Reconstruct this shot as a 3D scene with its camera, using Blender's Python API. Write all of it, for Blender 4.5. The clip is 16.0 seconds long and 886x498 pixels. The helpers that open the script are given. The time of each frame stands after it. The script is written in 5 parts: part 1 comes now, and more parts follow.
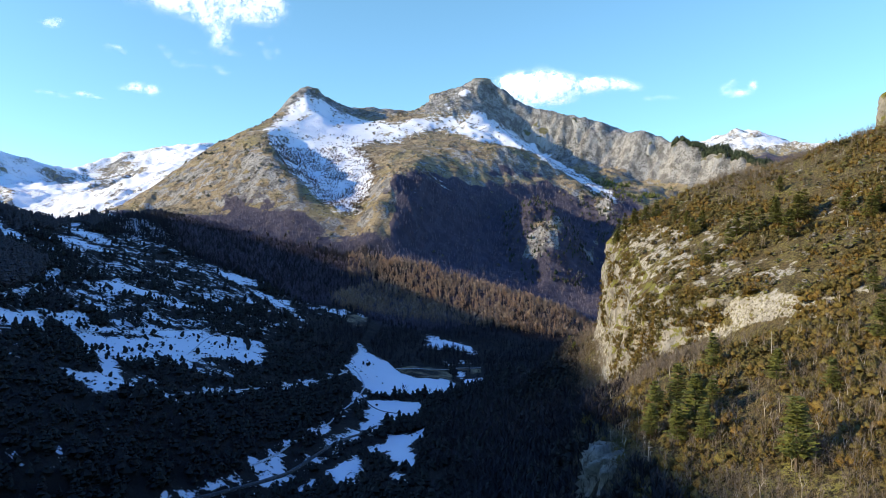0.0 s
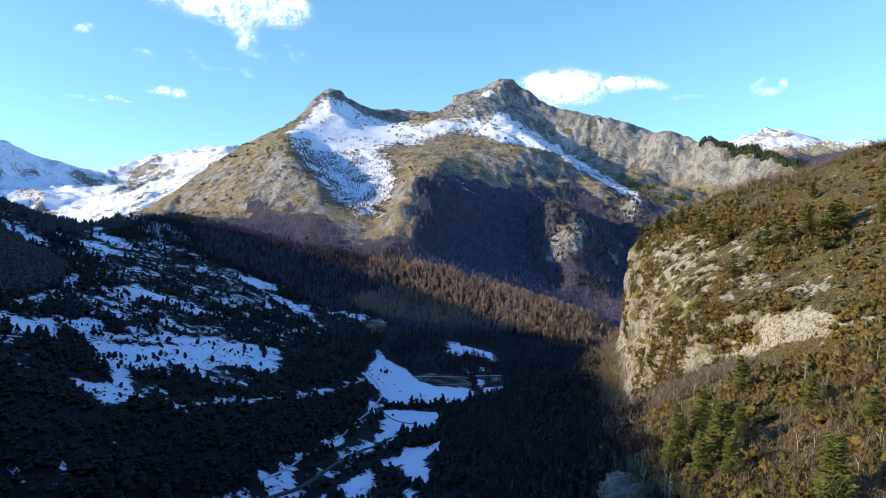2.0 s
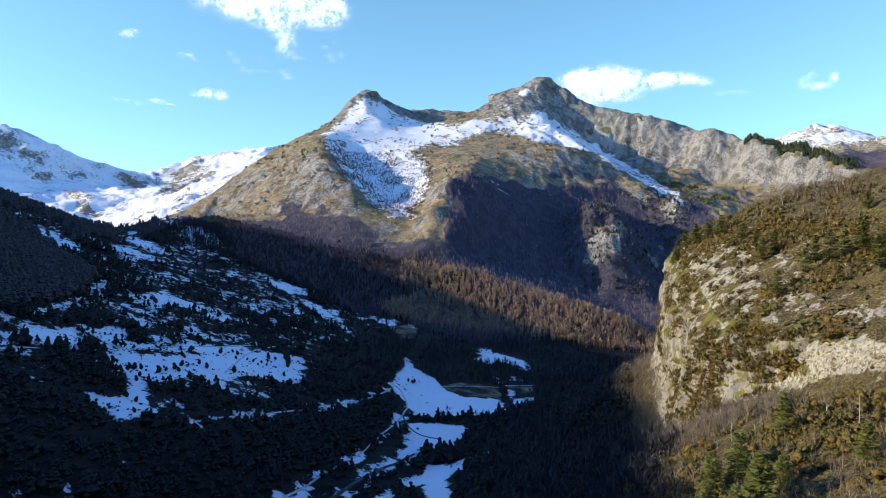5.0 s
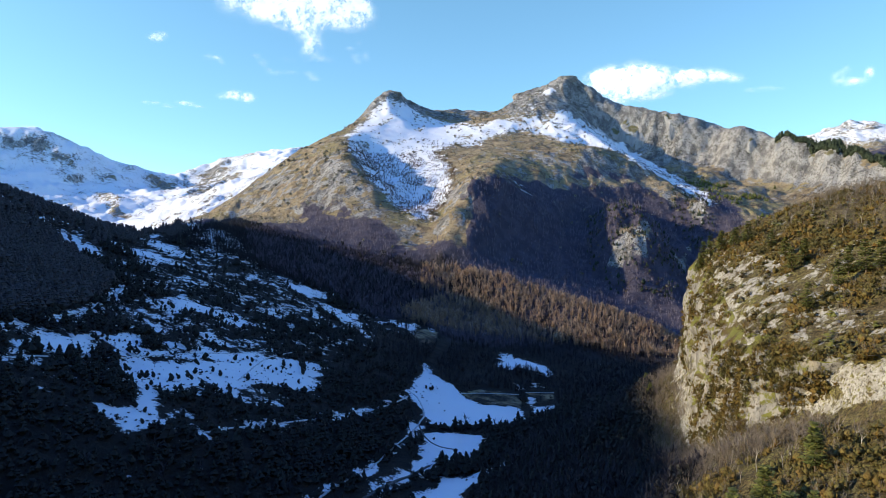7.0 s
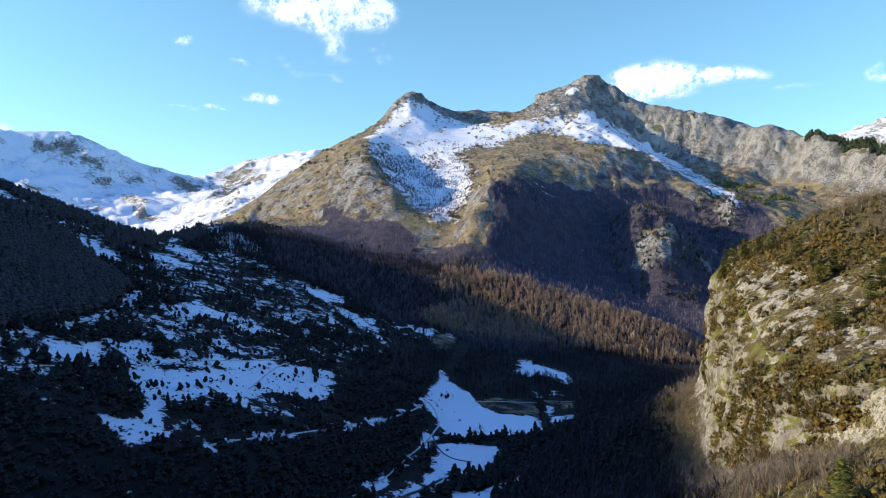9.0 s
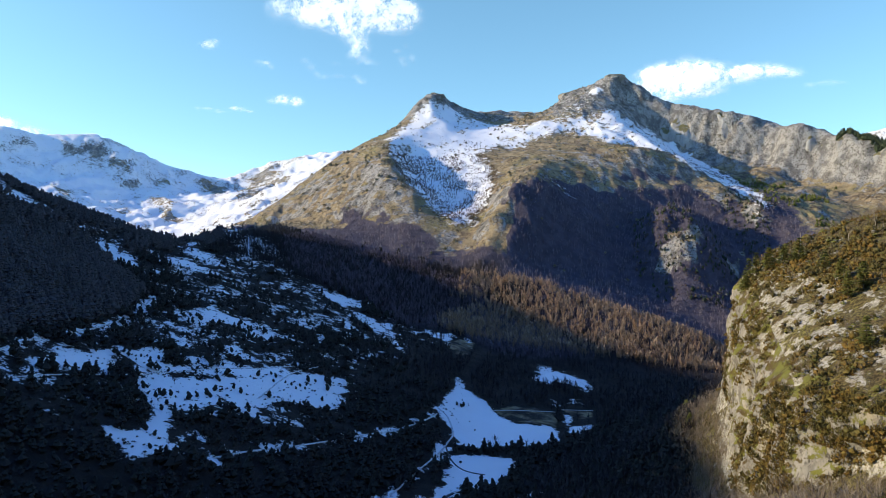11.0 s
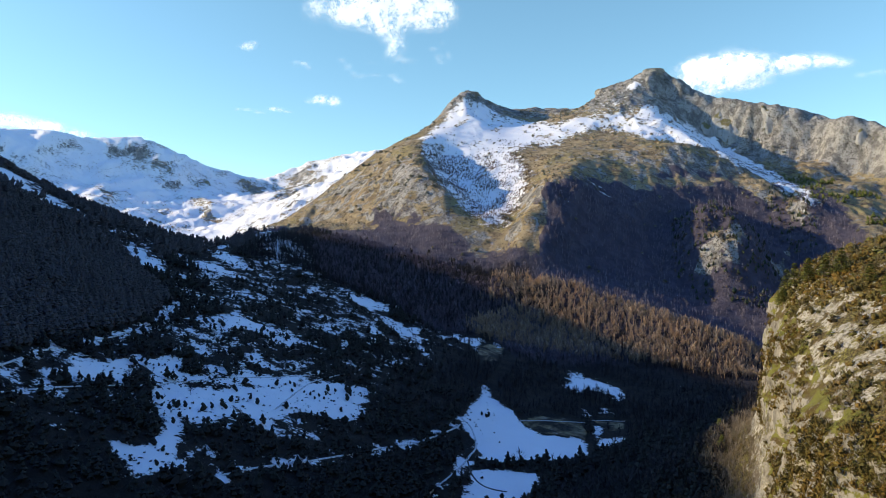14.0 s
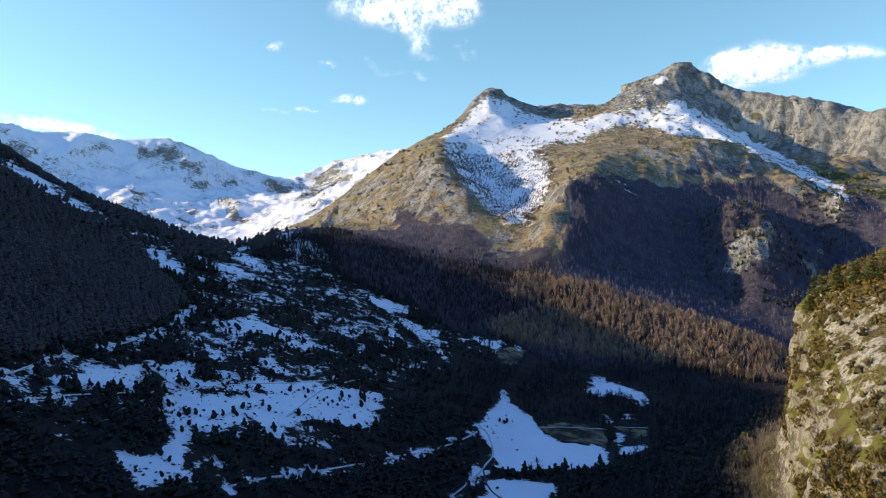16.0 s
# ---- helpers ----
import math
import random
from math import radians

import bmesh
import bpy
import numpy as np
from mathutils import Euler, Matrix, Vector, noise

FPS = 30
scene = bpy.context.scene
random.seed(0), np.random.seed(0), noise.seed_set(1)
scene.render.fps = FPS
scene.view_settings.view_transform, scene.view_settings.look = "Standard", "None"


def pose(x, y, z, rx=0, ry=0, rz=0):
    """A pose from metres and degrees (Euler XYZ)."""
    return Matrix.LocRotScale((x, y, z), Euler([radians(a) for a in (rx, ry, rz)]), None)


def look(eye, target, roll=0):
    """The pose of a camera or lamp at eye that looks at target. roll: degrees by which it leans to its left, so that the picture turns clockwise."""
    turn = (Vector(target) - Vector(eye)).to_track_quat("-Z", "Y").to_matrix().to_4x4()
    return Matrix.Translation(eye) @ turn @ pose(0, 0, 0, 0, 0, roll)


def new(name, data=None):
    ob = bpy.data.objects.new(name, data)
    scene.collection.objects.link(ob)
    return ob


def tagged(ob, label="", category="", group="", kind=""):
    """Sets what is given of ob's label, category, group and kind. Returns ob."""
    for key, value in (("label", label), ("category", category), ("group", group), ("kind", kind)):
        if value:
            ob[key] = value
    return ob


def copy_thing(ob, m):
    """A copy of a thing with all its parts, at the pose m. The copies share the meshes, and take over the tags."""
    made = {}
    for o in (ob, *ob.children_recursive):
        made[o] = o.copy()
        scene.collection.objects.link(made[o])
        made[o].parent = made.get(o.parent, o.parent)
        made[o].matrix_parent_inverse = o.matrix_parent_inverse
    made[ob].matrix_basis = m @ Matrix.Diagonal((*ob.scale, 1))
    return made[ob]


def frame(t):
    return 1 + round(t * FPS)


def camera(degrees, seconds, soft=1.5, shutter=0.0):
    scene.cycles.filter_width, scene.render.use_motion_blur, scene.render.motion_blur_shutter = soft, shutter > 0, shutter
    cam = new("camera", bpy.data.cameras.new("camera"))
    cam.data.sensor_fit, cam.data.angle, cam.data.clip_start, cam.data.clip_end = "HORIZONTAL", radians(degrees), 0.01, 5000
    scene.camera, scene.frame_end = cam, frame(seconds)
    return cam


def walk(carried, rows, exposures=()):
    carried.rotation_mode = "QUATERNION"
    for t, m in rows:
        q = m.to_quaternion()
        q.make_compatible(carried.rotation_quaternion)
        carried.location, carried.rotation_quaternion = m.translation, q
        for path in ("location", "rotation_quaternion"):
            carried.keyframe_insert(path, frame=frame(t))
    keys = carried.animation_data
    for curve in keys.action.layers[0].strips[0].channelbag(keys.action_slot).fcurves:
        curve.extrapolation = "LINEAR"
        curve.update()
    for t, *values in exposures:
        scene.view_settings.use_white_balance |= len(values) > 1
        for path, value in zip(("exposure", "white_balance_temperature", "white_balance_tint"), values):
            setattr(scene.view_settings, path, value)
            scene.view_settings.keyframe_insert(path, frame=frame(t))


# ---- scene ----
cam = camera(66.22, 16.0, soft=0.4)
EYE = 120.0  # height of the first eye above the valley datum
# seconds, place, yaw, pitch, roll
ROWS = [
    (0.0, 0.00, 0.00, 0.00, 0.00, 0.00, -0.24),
    (0.5, 1.14, 2.67, 1.02, 0.47, 0.01, -0.23),
    (1.0, 2.29, 5.34, 2.03, 0.97, 0.01, -0.23),
    (1.5, 3.45, 8.02, 3.04, 1.54, 0.03, -0.21),
    (2.0, 4.63, 10.71, 4.05, 2.10, 0.04, -0.25),
    (2.5, 5.82, 13.40, 5.04, 2.61, 0.03, -0.25),
    (3.0, 7.02, 16.10, 6.04, 3.12, 0.02, -0.24),
    (3.5, 8.23, 18.81, 7.03, 3.68, 0.00, -0.25),
    (4.0, 9.46, 21.52, 8.01, 4.25, -0.02, -0.24),
    (6.5, 15.68, 35.18, 12.87, 7.06, -0.12, -0.17),
    (7.0, 16.94, 37.94, 13.83, 7.60, -0.12, -0.12),
    (7.5, 18.20, 40.70, 14.79, 8.18, -0.13, -0.08),
    (8.0, 19.47, 43.47, 15.74, 8.74, -0.13, -0.04),
    (8.5, 20.75, 46.24, 16.69, 9.20, -0.11, -0.00),
    (9.0, 22.02, 49.03, 17.63, 9.65, -0.10, -0.03),
    (11.5, 28.39, 63.06, 22.30, 12.27, -0.07, 0.03),
    (12.0, 29.65, 65.89, 23.22, 12.80, -0.08, 0.04),
    (12.5, 30.92, 68.72, 24.14, 13.34, -0.11, 0.01),
    (13.0, 32.18, 71.57, 25.06, 13.87, -0.14, 0.10),
    (13.5, 33.43, 74.42, 25.97, 14.44, -0.20, 0.17),
    (14.0, 34.68, 77.29, 26.88, 15.02, -0.29, 0.28),
    (14.5, 35.92, 80.16, 27.79, 15.58, -0.38, 0.39),
    (15.0, 37.15, 83.04, 28.70, 16.17, -0.45, 0.45),
    (15.5, 38.37, 85.92, 29.60, 16.79, -0.49, 0.52),
    (16.0, 39.59, 88.82, 30.50, 17.31, -0.49, 0.60),
]
walk(cam, [(t, pose(x, y, EYE + z, 90 + pitch, roll, yaw)) for t, x, y, z, yaw, pitch, roll in ROWS],
     exposures=[(0.0, 0.93, 6600, 7), (8.0, 0.85, 6650, 7), (16.0, 0.79, 7400, 7)])

# ---------------------------------------------------------------- daylight: low winter sun from the west
SUN_AZ, SUN_EL = radians(-102), radians(17.7)   # azimuth from +y towards +x
world = bpy.data.worlds.new("sky")
scene.world = world
world.use_nodes = True
wt = world.node_tree
sky = wt.nodes.new("ShaderNodeTexSky")
sky.sky_type = "NISHITA"
sky.sun_disc = False
sky.sun_elevation, sky.sun_rotation = SUN_EL, SUN_AZ
sky.altitude, sky.air_density, sky.dust_density, sky.ozone_density = 1200, 1.0, 0.6, 1.5
clear = wt.nodes.new("ShaderNodeMix")   # the deep cold blue of clear mountain air
clear.data_type, clear.blend_type = "RGBA", "MULTIPLY"
clear.inputs[0].default_value = 1.0
height = wt.nodes.new("ShaderNodeTexCoord")
up = wt.nodes.new("ShaderNodeSeparateXYZ")
depth = wt.nodes.new("ShaderNodeValToRGB")   # paler towards the horizon, deeper overhead
depth.color_ramp.elements[0].color = (0.62, 0.84, 0.97, 1)
depth.color_ramp.elements[1].position, depth.color_ramp.elements[1].color = 0.95, (0.29, 0.61, 1.46, 1)
depth.color_ramp.elements.new(0.42).color = (0.72, 1.02, 1.06, 1)
depth.color_ramp.elements.new(0.60).color = (0.43, 0.76, 1.26, 1)
wt.links.new(height.outputs["Generated"], up.inputs[0])
wt.links.new(up.outputs["Z"], depth.inputs["Fac"])
wt.links.new(depth.outputs["Color"], clear.inputs[7])
wt.links.new(sky.outputs["Color"], clear.inputs[6])
wt.links.new(clear.outputs[2], wt.nodes["Background"].inputs["Color"])
wt.nodes["Background"].inputs["Strength"].default_value = 0.15
sun = new("sun", bpy.data.lights.new("sun", "SUN"))
sun.data.energy, sun.data.angle, sun.data.color = 3.35, radians(0.53), (1.0, 0.85, 0.62)
to_sun = Vector((math.sin(SUN_AZ) * math.cos(SUN_EL), math.cos(SUN_AZ) * math.cos(SUN_EL), math.sin(SUN_EL)))
sun.matrix_world = look(to_sun * 900, (0, 0, 0))

# ---------------------------------------------------------------- materials
class Shade:
    """Short hand for building a node material."""

    def __init__(self, name, rough=0.9):
        self.mat = bpy.data.materials.new(name)
        self.mat.use_nodes = True
        self.t = self.mat.node_tree
        self.bsdf = self.t.nodes["Principled BSDF"]
        self.bsdf.inputs["Roughness"].default_value = rough
        self.bsdf.inputs["Specular IOR Level"].default_value = 0.25
        self.geo = self.t.nodes.new("ShaderNodeNewGeometry")

    def link(self, a, b):
        self.t.links.new(a, b)

    def put(self, node, key, value):
        if isinstance(value, (int, float)):
            node.inputs[key].default_value = value
        elif isinstance(value, tuple):
            node.inputs[key].default_value = (*value, 1) if len(value) == 3 else value
        else:
            self.link(value, node.inputs[key])

    def attr(self, name):
        n = self.t.nodes.new("ShaderNodeAttribute")
        n.attribute_name = name
        return n.outputs["Fac"]

    def noise(self, scale, detail=4.0, rough=0.6, stretch=None, where=None):
        n = self.t.nodes.new("ShaderNodeTexNoise")
        self.put(n, "Scale", scale)
        self.put(n, "Detail", detail)
        self.put(n, "Roughness", rough)
        src = where or self.geo.outputs["Position"]
        if stretch:
            m = self.t.nodes.new("ShaderNodeMapping")
            m.inputs["Scale"].default_value = stretch
            self.link(src, m.inputs["Vector"])
            src = m.outputs["Vector"]
        self.link(src, n.inputs["Vector"])
        return n.outputs["Fac"]

    def calc(self, op, a, b=0.0):
        n = self.t.nodes.new("ShaderNodeMath")
        n.operation = op
        self.put(n, 0, a)
        self.put(n, 1, b)
        return n.outputs[0]

    def ramp(self, v, lo, hi, to_lo=0.0, to_hi=1.0):
        n = self.t.nodes.new("ShaderNodeMapRange")
        n.interpolation_type = "SMOOTHSTEP"
        for key, value in (("Value", v), ("From Min", lo), ("From Max", hi), ("To Min", to_lo), ("To Max", to_hi)):
            self.put(n, key, value)
        return n.outputs["Result"]

    def mix(self, f, a, b):
        n = self.t.nodes.new("ShaderNodeMix")
        n.data_type = "RGBA"
        self.put(n, 0, f)
        self.put(n, 6, a)
        self.put(n, 7, b)
        return n.outputs[2]

    def steep(self):
        n = self.t.nodes.new("ShaderNodeSeparateXYZ")
        self.link(self.geo.outputs["Normal"], n.inputs[0])
        return n.outputs["Z"]

    def bump(self, height, dist, strength=1.0):
        n = self.t.nodes.new("ShaderNodeBump")
        self.put(n, "Height", height)
        n.inputs["Distance"].default_value = dist
        n.inputs["Strength"].default_value = strength
        self.link(n.outputs["Normal"], self.bsdf.inputs["Normal"])

    def colour(self, c):
        self.put(self.bsdf, "Base Color", c)
        return self.mat


def ground_material():
    s = Shade("ground_cover", 0.92)
    broad, mid, fine = s.noise(0.012, 5), s.noise(0.06, 6), s.noise(0.35, 6, 0.7)
    strata = s.noise(0.06, 7, 0.68, (1.0, 1.0, 0.40))
    grass = s.mix(s.ramp(mid, 0.40, 0.60), (0.450, 0.345, 0.200), (0.300, 0.225, 0.128))
    grass = s.mix(s.ramp(broad, 0.48, 0.64), grass, (0.370, 0.300, 0.140))
    heath = s.mix(s.ramp(fine, 0.42, 0.58), (0.230, 0.165, 0.110), (0.120, 0.090, 0.062))
    grass = s.mix(s.calc("MULTIPLY", s.ramp(s.noise(0.018, 6, 0.65), 0.47, 0.60), s.ramp(s.noise(0.09, 6, 0.7), 0.40, 0.58)), grass, heath)
    grass = s.mix(s.ramp(fine, 0.60, 0.66), grass, (0.062, 0.052, 0.028))
    rock = s.mix(s.ramp(strata, 0.42, 0.56), (0.205, 0.196, 0.182), (0.46, 0.437, 0.400))
    rock = s.mix(s.ramp(fine, 0.53, 0.60), rock, (0.09, 0.078, 0.064))
    bare = s.calc("ADD", s.attr("rock"), s.calc("MULTIPLY", s.calc("SUBTRACT", s.noise(0.045, 8, 0.72), 0.5), 2.2))
    bare = s.ramp(s.calc("ADD", bare, s.ramp(s.steep(), 0.62, 0.86, 0.45, 0.0)), 0.5, 0.62)
    c = s.mix(bare, grass, rock)
    thick = s.calc("MULTIPLY", s.ramp(s.noise(0.20, 5, 0.8), 0.54, 0.60), s.ramp(s.noise(0.024, 5, 0.6), 0.46, 0.58))
    c = s.mix(thick, c, (0.050, 0.045, 0.026))
    c = s.mix(s.calc("MULTIPLY", s.ramp(s.noise(0.13, 7, 0.8, (1.3, 0.8, 1.0)), 0.56, 0.60), s.ramp(s.noise(0.02, 4), 0.44, 0.56)), c, (0.46, 0.42, 0.35))
    # second floor tone carries the blue-purple shade of the dark face
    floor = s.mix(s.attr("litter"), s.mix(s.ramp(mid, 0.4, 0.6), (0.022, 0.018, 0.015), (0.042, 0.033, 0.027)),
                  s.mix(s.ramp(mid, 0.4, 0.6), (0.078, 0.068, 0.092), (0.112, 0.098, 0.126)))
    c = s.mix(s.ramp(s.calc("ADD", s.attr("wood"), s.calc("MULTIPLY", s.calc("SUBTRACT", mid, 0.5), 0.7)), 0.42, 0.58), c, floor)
    scrub = s.calc("SUBTRACT", s.calc("ADD", s.attr("snow"), s.calc("MULTIPLY", s.calc("SUBTRACT", s.noise(0.11, 5, 0.62), 0.5), 1.7)),
                   s.ramp(s.steep(), 0.58, 0.84, 0.34, 0.0))
    scrub = s.calc("ADD", scrub, s.calc("MULTIPLY", s.calc("SUBTRACT", s.noise(0.5, 6, 0.75), 0.5), 1.3))
    white = s.ramp(scrub, 0.47, 0.53)
    snow = s.mix(mid, (0.84, 0.84, 0.85), (0.92, 0.91, 0.90))
    c = s.mix(white, c, snow)
    relief = s.calc("ADD", s.calc("MULTIPLY", s.noise(0.07, 9, 0.72), 10.0), s.calc("MULTIPLY", fine, 2.8))
    relief = s.calc("MULTIPLY", relief, s.ramp(white, 0.0, 1.0, 1.0, 0.14))
    s.bump(relief, 1.0)
    return s.colour(c)


def hill_material():
    s = Shade("hill_cover", 0.92)
    broad, mid, fine = s.noise(0.05, 5), s.noise(0.25, 6), s.noise(1.6, 6, 0.7)
    soil = s.mix(s.ramp(mid, 0.4, 0.6), (0.150, 0.105, 0.042), (0.195, 0.160, 0.058))
    soil = s.mix(s.calc("MULTIPLY", s.ramp(broad, 0.54, 0.64), s.ramp(mid, 0.35, 0.6)), soil, (0.250, 0.225, 0.060))
    soil = s.mix(s.ramp(s.noise(0.7, 8, 0.82), 0.49, 0.57), soil, (0.060, 0.046, 0.018))
    soil = s.mix(s.ramp(fine, 0.46, 0.58), soil, (0.040, 0.030, 0.012))
    stone = s.mix(s.ramp(s.noise(0.5, 7, 0.7), 0.35, 0.65), (0.30, 0.275, 0.230), (0.53, 0.495, 0.425))
    stone = s.mix(s.ramp(s.noise(0.8, 9, 0.78), 0.54, 0.58), stone, (0.13, 0.115, 0.09))
    stone = s.mix(s.ramp(s.noise(1.1, 8, 0.8), 0.53, 0.58), stone, s.mix(s.ramp(fine, 0.4, 0.6), (0.230, 0.215, 0.062), (0.120, 0.095, 0.035)))
    # soil darkened: shade at the foot of hill and crag put into colour
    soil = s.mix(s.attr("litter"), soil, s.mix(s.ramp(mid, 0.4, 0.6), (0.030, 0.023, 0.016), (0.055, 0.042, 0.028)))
    bare = s.calc("ADD", s.attr("rock"), s.calc("MULTIPLY", s.calc("SUBTRACT", s.noise(0.13, 7, 0.72), 0.5), 2.0))
    bare = s.ramp(s.calc("ADD", bare, s.ramp(s.steep(), 0.45, 0.8, 0.34, 0.0)), 0.5, 0.60)
    c = s.mix(bare, soil, stone)
    c = s.mix(s.ramp(s.noise(0.45, 8, 0.8), 0.55, 0.61), c, s.mix(s.ramp(fine, 0.44, 0.58), (0.215, 0.195, 0.050), (0.110, 0.085, 0.030)))
    s.bump(s.calc("ADD", s.calc("MULTIPLY", mid, 1.6), s.calc("MULTIPLY", fine, 0.5)), 1.0)
    return s.colour(c)


def limestone_material(name="limestone", mossy=1.0, tone=0.76):
    s = Shade(name, 0.85)
    streak = s.noise(0.22, 7, 0.7, (1.0, 1.0, 0.35))
    mid, fine = s.noise(0.4, 7, 0.7), s.noise(2.2, 6, 0.7)
    c = s.mix(s.ramp(streak, 0.35, 0.62), (0.29 * tone, 0.265 * tone, 0.220 * tone), (0.54 * tone, 0.500 * tone, 0.430 * tone))
    c = s.mix(s.ramp(s.noise(0.08, 5), 0.52, 0.66), c, (0.56 * tone, 0.49 * tone, 0.37 * tone))
    c = s.mix(s.ramp(mid, 0.57, 0.66), c, (0.27 * tone, 0.25 * tone, 0.21 * tone))
    c = s.mix(s.ramp(s.noise(0.5, 9, 0.75, (1.0, 1.0, 0.45)), 0.54, 0.60), c, (0.11, 0.095, 0.075))
    moss = s.calc("ADD", s.calc("ADD", s.calc("MULTIPLY", s.noise(0.3, 4, 0.6), 0.6), s.calc("MULTIPLY", s.noise(1.7, 6, 0.8), 0.4)), s.ramp(s.steep(), 0.25, 0.6, 0.0, 0.12))
    c = s.mix(s.ramp(moss, 0.535, 0.58, 0.0, mossy), c, s.mix(s.ramp(s.noise(0.15, 4), 0.42, 0.58), (0.110, 0.072, 0.022), (0.200, 0.195, 0.040)))
    s.bump(s.calc("ADD", s.calc("MULTIPLY", mid, 1.8), s.calc("MULTIPLY", fine, 0.5)), 1.0)
    return s.colour(c)


def wall_material():
    s = Shade("grey_limestone", 0.9)
    streak, mid = s.noise(0.035, 8, 0.7, (1.0, 1.0, 0.22)), s.noise(0.12, 8, 0.72)
    c = s.mix(s.ramp(streak, 0.38, 0.60), (0.27, 0.262, 0.248), (0.45, 0.435, 0.41))
    c = s.mix(s.ramp(mid, 0.57, 0.64), c, (0.17, 0.155, 0.13))
    c = s.mix(s.ramp(s.calc("ADD", mid, s.ramp(s.steep(), 0.35, 0.75, 0.0, 0.3)), 0.62, 0.72), c, (0.17, 0.15, 0.07))
    s.bump(s.calc("ADD", s.calc("MULTIPLY", streak, 8.0), s.calc("MULTIPLY", mid, 4.5)), 1.0)
    return s.colour(c)


def leaf_material(name, one, two, three=None, rough=0.75, clump=0.6, grain=0.0):
    """Foliage or twigs whose tint varies from piece to piece and from plant to plant; grain: scale of the small leaves, per metre."""
    s = Shade(name, rough)
    isl = s.geo.outputs["Random Per Island"]
    info = s.t.nodes.new("ShaderNodeObjectInfo")
    c = s.mix(isl, one, two)
    if three:
        c = s.mix(s.ramp(s.noise(clump, 2), 0.42, 0.62), c, three)
    c = s.mix(s.calc("MULTIPLY", info.outputs["Random"], 0.35), c, two)
    if grain:
        leaves = s.noise(grain, 4, 0.75)
        c = s.mix(s.ramp(leaves, 0.46, 0.62), c, tuple(v * 0.42 for v in one))
        s.bump(leaves, 0.5 / grain * 1.6)
    return s.colour(c)


def bark_material(name, one, two):
    s = Shade(name, 0.9)
    n = s.noise(3.0, 5, 0.7, (1.0, 1.0, 0.25))
    s.bump(n, 0.05)
    return s.colour(s.mix(s.ramp(n, 0.35, 0.65), one, two))


def strip_material(name, one, two, three, scale=0.5, rough=0.9):
    s = Shade(name, rough)
    a, b = s.noise(scale, 6, 0.7), s.noise(scale * 5, 5, 0.7)
    c = s.mix(s.ramp(a, 0.4, 0.58), one, two)
    c = s.mix(s.ramp(b, 0.55, 0.66), c, three)
    s.bump(b, 0.15)
    return s.colour(c)


def cloud_material():
    """Vapour: thick in the body of a cloud, torn and thin towards its rim."""
    s = Shade("cloud_vapour", 1.0)
    n = s.calc("ADD", s.calc("MULTIPLY", s.noise(0.011, 7, 0.62), 0.65), s.calc("MULTIPLY", s.noise(0.034, 4, 0.6), 0.35))
    torn = s.calc("MULTIPLY", s.attr("body"), s.ramp(n, 0.32, 0.66, 0.25, 1.75))
    s.put(s.bsdf, "Alpha", s.calc("MULTIPLY", s.ramp(torn, 0.06, 1.35), s.ramp(s.attr("body"), 0.05, 0.9, 0.25, 0.90)))
    # a glow of their own is added so the clouds look near white
    s.put(s.bsdf, "Emission Color", (0.95, 0.97, 1.0))
    s.bsdf.inputs["Emission Strength"].default_value = 0.42
    return s.colour((0.9, 0.9, 0.9))


MAT_GROUND, MAT_HILL, MAT_STONE, MAT_WALL = ground_material(), hill_material(), limestone_material(), wall_material()
MAT_NEEDLES = leaf_material("pine_needles", (0.110, 0.122, 0.026), (0.195, 0.190, 0.042), (0.072, 0.086, 0.023), clump=0.5)
# near-black needles: the deep shade of the valley is put into this colour
MAT_DEEP_SHADE_NEEDLES = leaf_material("deep_shade_needles", (0.014, 0.015, 0.012), (0.025, 0.024, 0.018), (0.020, 0.017, 0.015), clump=0.05)
MAT_FIR = leaf_material("fir_needles", (0.030, 0.042, 0.022), (0.055, 0.068, 0.034), clump=0.05)
# needles of the western ridge, with its purple shade put into the tint
MAT_RIDGE_SHADE_NEEDLES = leaf_material("shaded_pine_needles", (0.052, 0.046, 0.050), (0.074, 0.066, 0.068), (0.058, 0.052, 0.052), clump=0.03)
MAT_SHRUB = leaf_material("shrub_leaves", (0.235, 0.125, 0.026), (0.185, 0.155, 0.038), (0.110, 0.100, 0.030), clump=0.11, grain=3.2)
MAT_SCRUB = leaf_material("mountain_scrub_leaves", (0.085, 0.070, 0.048), (0.140, 0.105, 0.078), clump=0.02)
MAT_TWIGS = leaf_material("bare_twigs", (0.250, 0.203, 0.150), (0.155, 0.120, 0.086), clump=0.2)
MAT_BROWN_TWIGS = leaf_material("brown_twigs", (0.170, 0.105, 0.066), (0.100, 0.066, 0.045), clump=0.2)
# beech twigs brightened as sunlit; the next two are tinted as shaded
MAT_SUNLIT_BEECH = leaf_material("beech_twigs", (0.400, 0.290, 0.200), (0.290, 0.210, 0.150), (0.360, 0.235, 0.150), clump=0.03)
# blue shade and haze of the dark face put into the twig colour
MAT_BLUE_SHADE_BEECH = leaf_material("blue_shade_beech_twigs", (0.250, 0.212, 0.236), (0.165, 0.142, 0.170), clump=0.03)
# purple shade of the slope put into the twig colour
MAT_SHADED_BEECH = leaf_material("shaded_beech_twigs", (0.170, 0.140, 0.178), (0.110, 0.092, 0.124), clump=0.03)
# twigs nearly black: deep shade is put into their colour
MAT_DEEP_SHADE_TWIGS = leaf_material("deep_shade_twigs", (0.042, 0.036, 0.038), (0.027, 0.024, 0.028), clump=0.05)
